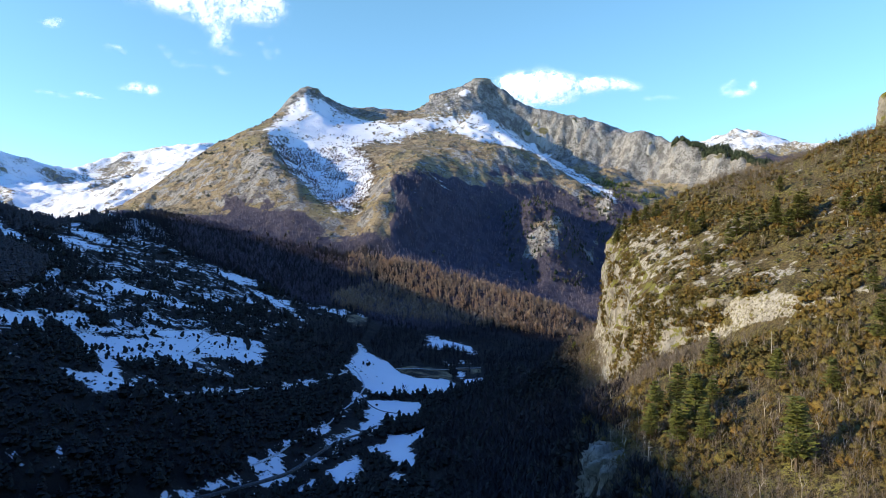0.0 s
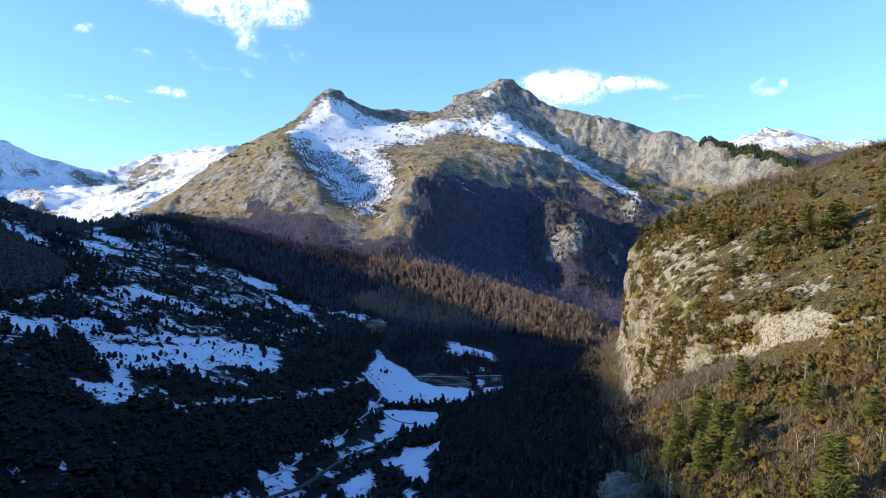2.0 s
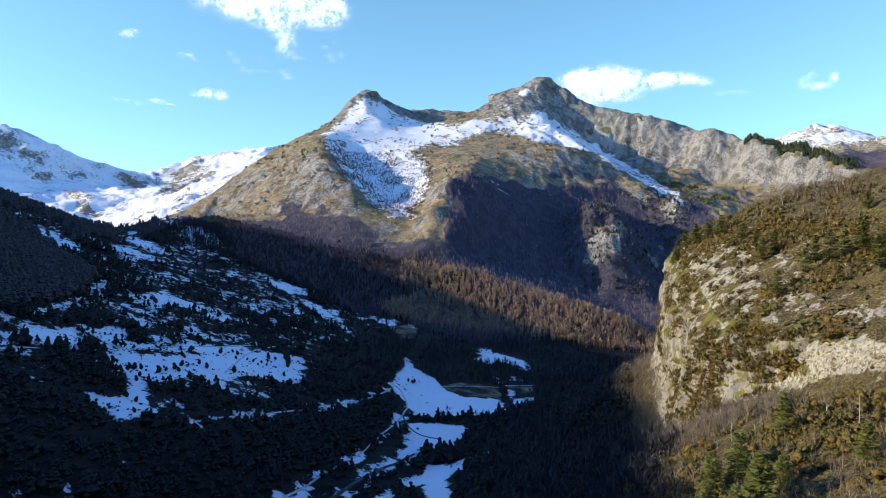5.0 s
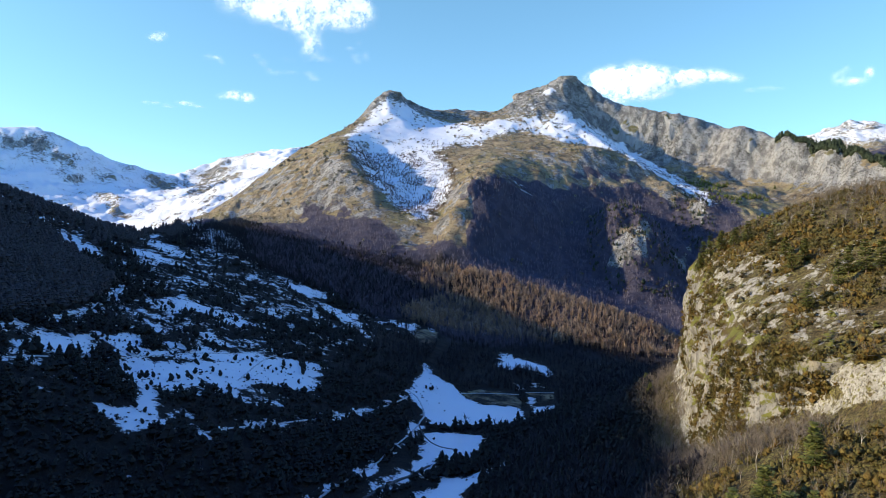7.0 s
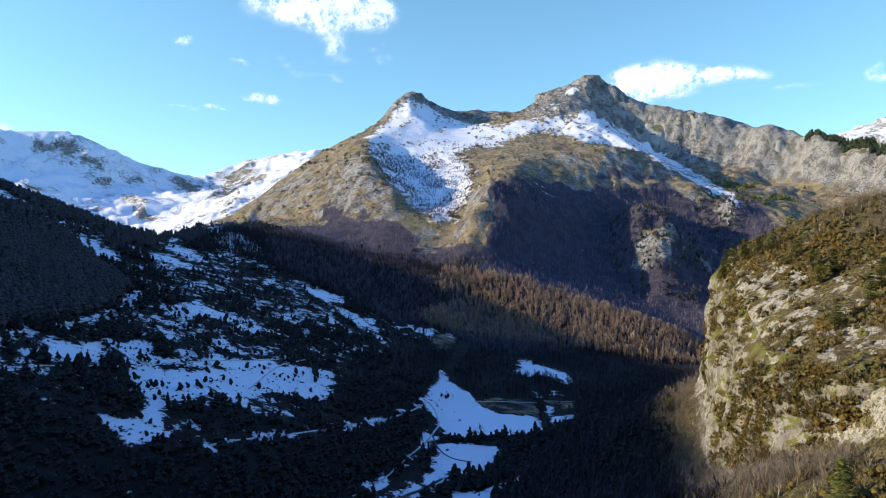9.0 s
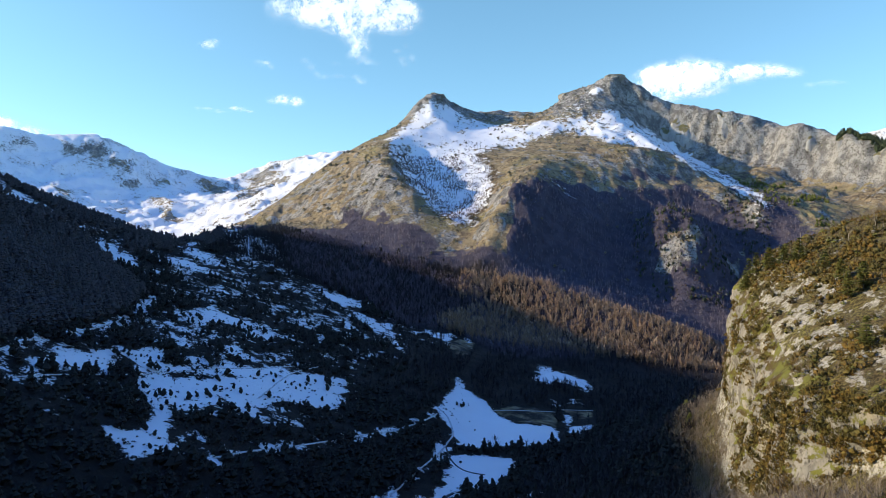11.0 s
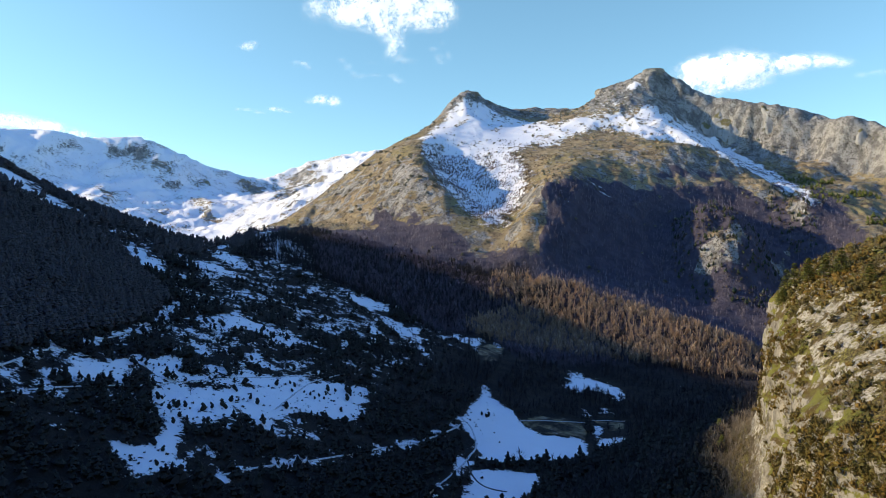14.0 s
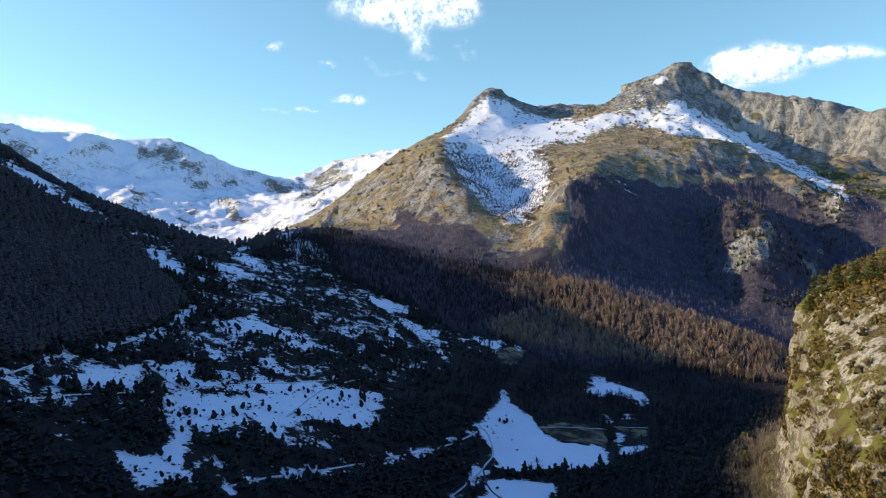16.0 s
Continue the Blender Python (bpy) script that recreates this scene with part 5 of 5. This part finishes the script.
scatter("foot_thicket", _young, _P[~_brown], _size[~_brown], MAT_TWIGS, "bare grey trees below the pale rock band", "trees", 0.05, 1.5)
# wood below the crag and round the shaded outcrop, darkened in place of shade
_x, _y, _g = random_places(5200, 12, 92, 140, 450, 25)
_s, _ = step_side(_x, _y)
# height limit follows the edge of the shade on the slope
_keep = np.where(_y > 215, _s < -20, _x < 51) & (np.hypot(_x - 46, _y - 176) > 9) & (land_height(_x, _y) < np.where(_y < 215, 73.5, 69))
_x, _y = _x[_keep], _y[_keep]
_P, _c = np.stack([_x, _y, land_height(_x, _y) - 0.3], -1), _g.uniform(0, 1, len(_x)) < np.where(_y < 300, 0.12, 0.4)
scatter("shaded_wood", _bare, _P[~_c], _g.uniform(4.5, 8.0, (~_c).sum()), MAT_DEEP_SHADE_TWIGS, "dusky leafless trees on the shaded foot of the hill", "trees", 0.05, 1.7)
scatter("shaded_conifers", _cones, _P[_c], _g.uniform(4.0, 8.0, _c.sum()), MAT_DEEP_SHADE_NEEDLES, "dark conifers on the shaded foot of the hill", "trees", 0.03, 1.1)

# hedge between the snowy fields
_x, _g = np.linspace(-48, 10, 46), np.random.default_rng(21)
_y = 471 + (_x + 48) * 0.64 + _g.normal(0, 1.0, 46)
scatter("field_hedge", [far_round_shape(np.random.default_rng(610 + i)) for i in range(4)], np.stack([_x, _y, ground_height(_x, _y) - 0.2], -1),
        _g.uniform(1.6, 3.4, 46), MAT_DEEP_SHADE_NEEDLES, "dark hedge of bushes between snowy fields", "hedge", wide=1.5)

# pale outcrops that break through the turf
_lumps = [far_round_shape(np.random.default_rng(450 + i)) for i in range(6)]
_x, _y, _g = random_places(5000, 60, 200, 165, 380, 19)
_s, _ = step_side(_x, _y)
_want = 0.10 + 0.28 * smooth(26, 4, np.abs(_s)) * smooth(175, 205, _y) * smooth(300, 240, _y) + 0.25 * smooth(0.1, 0.5, fbm(_x / 26, _y / 26, 3, 90))
_keep = (_g.uniform(0, 1, 5000) < _want) & (_s > 1)
_x, _y = _x[_keep], _y[_keep]
_size = _g.uniform(1.2, 3.6, len(_x))
scatter("outcrops", _lumps, np.stack([_x, _y, land_height(_x, _y) - 0.30 * _size], -1), _size, MAT_STONE,
        "pale limestone outcrops breaking through the shrubs", "rocks", wide=1.5)

# ---- woods of the valley and of the mountain
_cones = [far_conifer_shape(np.random.default_rng(500 + i)) for i in range(5)]
_rounds = [far_round_shape(np.random.default_rng(600 + i)) for i in range(5)]
_x, _y, _g = random_places(150000, -900, 140, 130, 1150, 15)
_near = np.hypot(_x, _y)
_z = ground_height(_x, _y)
_c = covers(_x, _y, _z)
_open = np.maximum(0, 1 - 2.2 * np.clip(_c["snow"] - 0.16 * 0, 0, 1)) * (0.85 + 0.6 * fbm(_x / 45, _y / 45, 4, 84))
_open = np.maximum(_open, 0.5 * smooth(0.26, 0.42, fbm(_x / 15, _y / 13, 3, 99)) * (_x < -100) * (_c["snow"] < 0.8))   # clumps that stand on the snow
_open = np.maximum(_open, 0.9 * patch_cover(_x, _y, DARK_FOREST, 8.0)) * (1 - 0.97 * smooth(0.4, 0.7, patch_cover(_x, _y, BARE_SLOPE, 8.0)))
_view = (_x > -1.25 * (_y - 60) - 60)
_steep_ok = np.abs(_x - np.interp(_y, (200, 283, 322, 349, 385, 410, 430, 462, 490, 526), (-128, -102, -76, -65, -58, -55, -62, -56, -57, -70))) > 5
_dry = np.maximum.reduce([patch_cover(_x, _y, q, 2.0) for q in DRY_FIELDS])
_dark = smooth(930, 840, _y + 0.3 * _x)
_hill = (_x > 66) & (_y < 440)
_keep = (_g.uniform(0, 1, 150000) < _open * _dark * (0.35 + 0.65 * smooth(900, 350, _near))) & _view & _steep_ok & (_dry < 0.5) & ~_hill
_x, _y, _z = _x[_keep], _y[_keep], _z[_keep]
_leafless = (smooth(-190, -90, _x) * smooth(470, 620, _y) + smooth(-20, 20, _x) * smooth(520, 420, _y) + 0.12) > _g.uniform(0, 1, len(_x)) + 0.1
_kind = fbm(_x / 80, _y / 80, 2, 85) + _g.normal(0, 0.3, len(_x)) > 0.22
_P = np.stack([_x, _y, _z - 0.2], -1)
_a, _b, _d = ~_leafless & _kind, ~_leafless & ~_kind & (np.arange(len(_x)) % 6 > 0), _leafless
_deep = (patch_cover(_x, _y, DARK_FOREST, 3.0) > 0.4) | ((_x < -400 + 40 * fbm(_x / 60, _y / 60, 2, 93)) & (_y > 520))
_a &= ~_deep
_b &= ~_deep
_d &= ~_deep
scatter("forest", _cones, _P[_deep], _g.uniform(6.0, 10.0, _deep.sum()), MAT_RIDGE_SHADE_NEEDLES, "dense dark pine forest covering the western ridge", "trees", 0.02, 1.15)
scatter("conifer_wood", _cones, _P[_a], _g.uniform(4.5, 9.5, _a.sum()), MAT_DEEP_SHADE_NEEDLES, "dark shaded conifers covering the valley side", "trees", 0.02, 1.15)
scatter("juniper_wood", _rounds, _P[_b], _g.uniform(2.5, 6.0, _b.sum()), MAT_DEEP_SHADE_NEEDLES, "dark rounded junipers scattered over snowy slopes", "trees", 0.02, 1.0)
_d &= np.arange(len(_d)) % 2 == 0
scatter("bare_wood", _bare, _P[_d], _g.uniform(5.5, 9.5, _d.sum()), MAT_DEEP_SHADE_TWIGS, "dusky leafless trees on the shaded valley floor", "trees", 0.05, 1.8)
# beech wood under the mountain
_x, _y, _g = random_places(52000, -400, 420, 760, 1400, 16)
_z = ground_height(_x, _y)
_c = covers(_x, _y, _z)
_keep = (_g.uniform(0, 1, 52000) < (_c["wood"] - 0.35) * 1.6 * (0.7 + 0.5 * fbm(_x / 40, _y / 40, 3, 86)) * np.where(_y < 960, 1.0, 0.75))
_x, _y, _z = _x[_keep], _y[_keep], _z[_keep]
_P, _size = np.stack([_x, _y, _z - 0.3], -1), _g.uniform(6.0, 11.0, len(_x))
_thin = _g.uniform(0, 1, len(_x)) < 0.36
# sunlit and shaded twig colours part along the edge of the sun
_sunlit = (_x > -150) & (_y + 18 * fbm(_x / 30, _y / 30, 2, 88) < np.interp(_x, (-120, -18, 69, 148, 300), (930, 915, 890, 860, 840)))
# trees of the shaded side, given the darkened twigs
_shaded = (_x + 22 * fbm(_x / 25, _y / 25, 3, 92) + _g.normal(0, 6, len(_x)) < -116) & (_y < 950)
_sunlit &= ~_shaded
scatter("beech_wood", _bare, _P[_sunlit], _size[_sunlit] * 1.25, MAT_SUNLIT_BEECH, "red-brown leafless beech wood under the mountain", "trees", 0.05, 1.5)
_thin &= ~_shaded
scatter("dusky_wood", _bare, _P[_shaded & ~_sunlit], _size[_shaded & ~_sunlit], MAT_DEEP_SHADE_TWIGS, "dusky leafless wood on the shaded valley side", "trees", 0.05, 1.5)
scatter("slope_wood", _bare, _P[~_sunlit & _thin], _size[~_sunlit & _thin] * 0.85, MAT_BLUE_SHADE_BEECH, "dull grey-brown leafless wood on the mountain slope", "trees", 0.05, 1.3)

_x, _y, _g = random_places(30000, -420, 60, 640, 1000, 29)
_z = ground_height(_x, _y)
_keep = patch_cover(_x, _y, BARE_SLOPE, 8.0) * (0.75 + 0.5 * fbm(_x / 30, _y / 30, 3, 91)) > _g.uniform(0.15, 1, 30000)
_x, _y, _z = _x[_keep][:5200], _y[_keep][:5200], _z[_keep][:5200]
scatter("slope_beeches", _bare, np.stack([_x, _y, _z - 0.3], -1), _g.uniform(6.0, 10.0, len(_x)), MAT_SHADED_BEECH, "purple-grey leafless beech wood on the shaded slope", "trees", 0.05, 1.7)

# boulders and broken rock on the mountain, scrub that pokes through its snow
_x, _y, _g = random_places(60000, -560, 400, 940, 1900, 26)
_z = ground_height(_x, _y)
_c = covers(_x, _y, _z)
_u = _g.uniform(0, 1, len(_x))
_front = _y < np.interp(_x, (-560, -440, -360, -74, 100, 400), (1250, 1570, 1790, 1940, 1880, 1800))
_stone = _front & (_u < 0.16 * np.clip(_c["rock"] - 0.2 + 0.5 * fbm(_x / 30, _y / 30, 3, 97), 0, 1) * (1 - 0.75 * _c["snow"]) * (1 - 0.8 * _c["wood"]))
_stone |= _front & (_c["snow"] > 0.3) & (_c["snow"] < 0.75) & (_u < 0.03)
scatter("mountain_rocks", _lumps, np.stack([_x, _y, _z], -1)[_stone] - (0, 0, 0.6), _g.uniform(2.0, 7.0, _stone.sum()), MAT_WALL,
        "grey boulders and broken rock scattered over the mountain", "rocks", wide=1.7)
_bush = _front & (_g.uniform(0, 1, len(_x)) < np.where(_c["snow"] > 0.3, 0.75 * smooth(400, 290, _z) * smooth(-0.35, 0.2, fbm(_x / 30, _y / 30, 3, 98)) + 0.12 * (_x > 60) * (_y > 1560), 0.16 * (_c["wood"] < 0.4) * smooth(-0.1, 0.3, fbm(_x / 55, _y / 55, 3, 77))))
scatter("mountain_scrub", [far_round_shape(np.random.default_rng(640 + i)) for i in range(6)], np.stack([_x, _y, _z - 0.3], -1)[_bush],
        _g.uniform(1.0, 2.7, _bush.sum()), MAT_SCRUB, "dark scrub dotted over the mountain slopes and snow", "bushes", wide=1.6)

# scrub and stunted pines on the sunlit rib of the dark face
_x, _y, _g = random_places(1500, 100, 330, 1040, 1400, 28)
_keep = ((_x - 178) / 80) ** 2 + ((_y - 1160) / 125) ** 2 + 0.5 * fbm(_x / 30, _y / 30, 3, 79) < 1
_keep |= ((_x - 300) / 36) ** 2 + ((_y - 1300) / 90) ** 2 < 1
_x, _y = _x[_keep], _y[_keep]
_P, _c = np.stack([_x, _y, ground_height(_x, _y) - 0.3], -1), _g.uniform(0, 1, len(_x)) < 0.4
scatter("rib_pines", _cones, _P[_c], _g.uniform(4, 8, _c.sum()), MAT_FIR, "small dark pines on the sunlit rock rib", "trees", wide=1.2)
scatter("rib_scrub", _rounds, _P[~_c], _g.uniform(2.0, 4.5, (~_c).sum()), MAT_SCRUB, "brown scrub on the sunlit rock rib", "bushes", wide=1.6)

# small bare trees that stand in the lower half of the high snowfield
_x, _y, _g = random_places(9000, -330, -90, 1050, 1420, 27)
_z = ground_height(_x, _y)
_keep = (covers(_x, _y, _z)["snow"] > 0.3) & (_g.uniform(0, 1, 9000) < 0.75 * smooth(390, 300, _z) * smooth(-0.5, 0.3, fbm(_x / 22, _y / 40, 3, 78)))
scatter("snowfield_trees", _bare, np.stack([_x, _y, _z - 0.3], -1)[_keep], _g.uniform(3.0, 6.0, _keep.sum()), MAT_BROWN_TWIGS,
        "small bare brown trees standing in the high snow", "trees", 0.05, 1.5)

# low bushes peppered over the snow of the western side
_x, _y, _g = random_places(16000, -420, 40, 280, 800, 18)
_z = ground_height(_x, _y)
_keep = (covers(_x, _y, _z)["snow"] > 0.35) & (_g.uniform(0, 1, 16000) < 0.45 + 1.0 * fbm(_x / 20, _y / 20, 3, 89)) & ((_z > 24) | (_g.uniform(0, 1, 16000) < 0.04))
scatter("snow_bushes", [shrub_shape(np.random.default_rng(320 + i), 3, 1.0, 2) for i in range(4)], np.stack([_x, _y, _z - 0.1], -1)[_keep],
        _g.uniform(0.6, 1.9, _keep.sum()), MAT_DEEP_SHADE_NEEDLES, "low dark bushes poking out of the snow", "bushes", wide=1.2)

# ---- single dark junipers standing on the snow meadow
_x, _y, _g = random_places(700, -250, 0, 310, 560, 17)
_z = ground_height(_x, _y)
_c = covers(_x, _y, _z)
_ok = np.where((_c["snow"] > 0.62) & (_z > 22) & (_g.uniform(0, 1, 700) < 0.5 + 0.8 * fbm(_x / 30, _y / 30, 2, 87)))[0][:70]
_juniper = None
for _i in _ok:
    _k = _g.uniform(2.0, 5.2)
    _m = pose(_x[_i], _y[_i], _z[_i] - 0.1, 0, 0, _g.uniform(0, 360)) @ Matrix.Diagonal((_k * 1.1, _k * 1.1, _k, 1))
    if _juniper is None:
        _juniper = new("juniper")
        part("trunk", prism((0, 0, 0), (0, 0, 0.4), 0.04, 0.02, 5), MAT_BARK, _juniper)
        part("crown", joined([far_round_shape(np.random.default_rng(700 + q)) for q in range(3)]), MAT_DEEP_SHADE_NEEDLES, _juniper)
        tagged(_juniper, "dark rounded juniper standing alone on the snow meadow", "juniper", "junipers on the snow meadow")
        _ob = _juniper
    else:
        _ob = copy_thing(_juniper, _m)
    _ob.matrix_basis = _m


# ---------------------------------------------------------------- clouds, far behind the mountains
def cloud(x, y, z, label, *lobes):
    """A bank of vapour turned to the first eye and shaped to fit the camera's view, swollen where its lobes (right,
    down, half width, half height, thickness) overlap.
    """
    m = 3.7   # metres to a unit of the lobes
    L = np.array(lobes, float) * (m, m, m, m, 1)
    lo, hi = (L[:, :2] - 1.7 * L[:, 2:4]).min(0), (L[:, :2] + 1.7 * L[:, 2:4]).max(0)
    cols, rows = (np.clip((hi - lo) / 14, 16, 90)).astype(int)
    U, V = np.meshgrid(np.linspace(lo[0], hi[0], cols), np.linspace(lo[1], hi[1], rows))
    clear, swell = np.ones_like(U), np.zeros_like(U)
    for u, v, ru, rv, thick in L:
        q = ((U - u) / ru) ** 2 + ((V - v) / rv) ** 2
        clear *= 1 - thick * np.exp(-1.35 * q ** 1.2)
        swell += 0.45 * min(ru, rv) * np.exp(-q)
    edge = np.minimum.reduce([U - lo[0], hi[0] - U, V - lo[1], hi[1] - V])
    swell = (swell * (1 + 0.35 * fbm(U / 60, V / 60, 3, len(lobes))) + 3) * np.clip(edge / 20, 0, 1)
    front, back = np.stack([U, -swell, -V], -1).reshape(-1, 3), np.stack([U, swell * 0.5, -V], -1).reshape(-1, 3)
    f = grid_faces(rows, cols)
    ob = mesh_object("cloud", np.r_[front, back], np.r_[f[:, ::-1], f + rows * cols], MAT_CLOUD)
    attribute(ob, "body", np.r_[(1 - clear).ravel(), np.zeros(rows * cols)])
    ob.matrix_basis = pose(x, y, z, 0, 0, math.degrees(math.atan2(-x, y)))
    tagged(ob, label, "cloud", "clouds over the mountains")


SMALL = "small wispy white cloud in the blue sky"
cloud(-1419, 4000, 1567, "large white cloud with a torn tail over the valley", (-104, -2, 24, 20, 0.6), (-50, 0, 45, 28, 1), (0, 0, 60, 32, 1),
      (-10, -35, 90, 30, 1), (60, -10, 50, 30, 1), (95, 0, 35, 25, 0.95), (112, -2, 20, 25, 0.6), (80, 20, 40, 14, 0.6), (10, 25, 40, 18, 0.8),
      (25, 45, 25, 22, 0.55), (30, 62, 20, 18, 0.5), (20, 72, 15, 12, 0.45), (45, 78, 22, 7, 0.45))
cloud(-2149, 3731, 1349, SMALL, (0, 0, 16, 9, 0.65), (-12, 3, 10, 6, 0.45), (8, -6, 8, 5, 0.5))
cloud(-1893, 3897, 1259, SMALL, (-8, -2, 9, 8, 0.6), (5, -3, 12, 5, 0.55), (14, 4, 8, 6, 0.45))
cloud(-1548, 4060, 1221, SMALL, (-35, -22, 10, 6, 0.5), (-25, -12, 10, 8, 0.5), (-12, 2, 12, 8, 0.55), (-2, 6, 8, 5, 0.4), (15, -20, 18, 4, 0.25),
      (20, 2, 22, 5, 0.3), (50, 2, 14, 6, 0.35), (58, 10, 14, 6, 0.5))
cloud(-1065, 4183, 1344, SMALL, (-15, -8, 10, 5, 0.4), (0, -15, 5, 10, 0.35), (-5, 5, 10, 10, 0.5), (10, 5, 8, 10, 0.45), (0, 15, 10, 5, 0.45))
cloud(-1791, 3999, 1059, "small bright flat cloud in the blue sky", (0, -2, 26, 9, 1), (-20, 3, 16, 5, 0.7), (15, 3, 16, 8, 0.9))
cloud(-2116, 3851, 986, SMALL, (-30, 0, 22, 4, 0.6), (-10, 4, 16, 3, 0.5), (18, -3, 20, 5, 0.7), (35, 1, 14, 3, 0.5))
cloud(664, 4324, 1151, "large white lens-shaped cloud behind the eastern peak", (-30, 0, 60, 30, 1), (0, -8, 40, 24, 1), (-75, 15, 30, 10, 0.8), (-60, -5, 35, 18, 1),
      (50, 0, 55, 18, 0.95), (90, -3, 45, 13, 0.85), (125, 2, 35, 7, 0.65), (145, 8, 18, 5, 0.5), (-20, 22, 60, 12, 0.75), (-50, 35, 30, 8, 0.45), (20, 25, 35, 10, 0.5))
cloud(1744, 4019, 1075, SMALL, (0, 8, 24, 8, 0.55), (-8, -10, 13, 9, 0.4), (22, -2, 9, 11, 0.6), (-20, 0, 11, 9, 0.4))
cloud(1347, 4185, 1056, SMALL, (0, 0, 22, 6, 0.35), (-22, 0, 12, 6, 0.3), (20, 2, 10, 4, 0.25))
cloud(-3163, 3099, 819, "long white cloud behind the snowy range", (-60, -8, 35, 12, 0.85), (-20, -5, 40, 14, 0.95), (30, 0, 40, 12, 0.95), (70, 8, 30, 8, 0.75))
cloud(-2760, 3482, 786, "small white puff behind the snowy range", (0, 0, 18, 7, 0.75), (12, 3, 12, 5, 0.5))
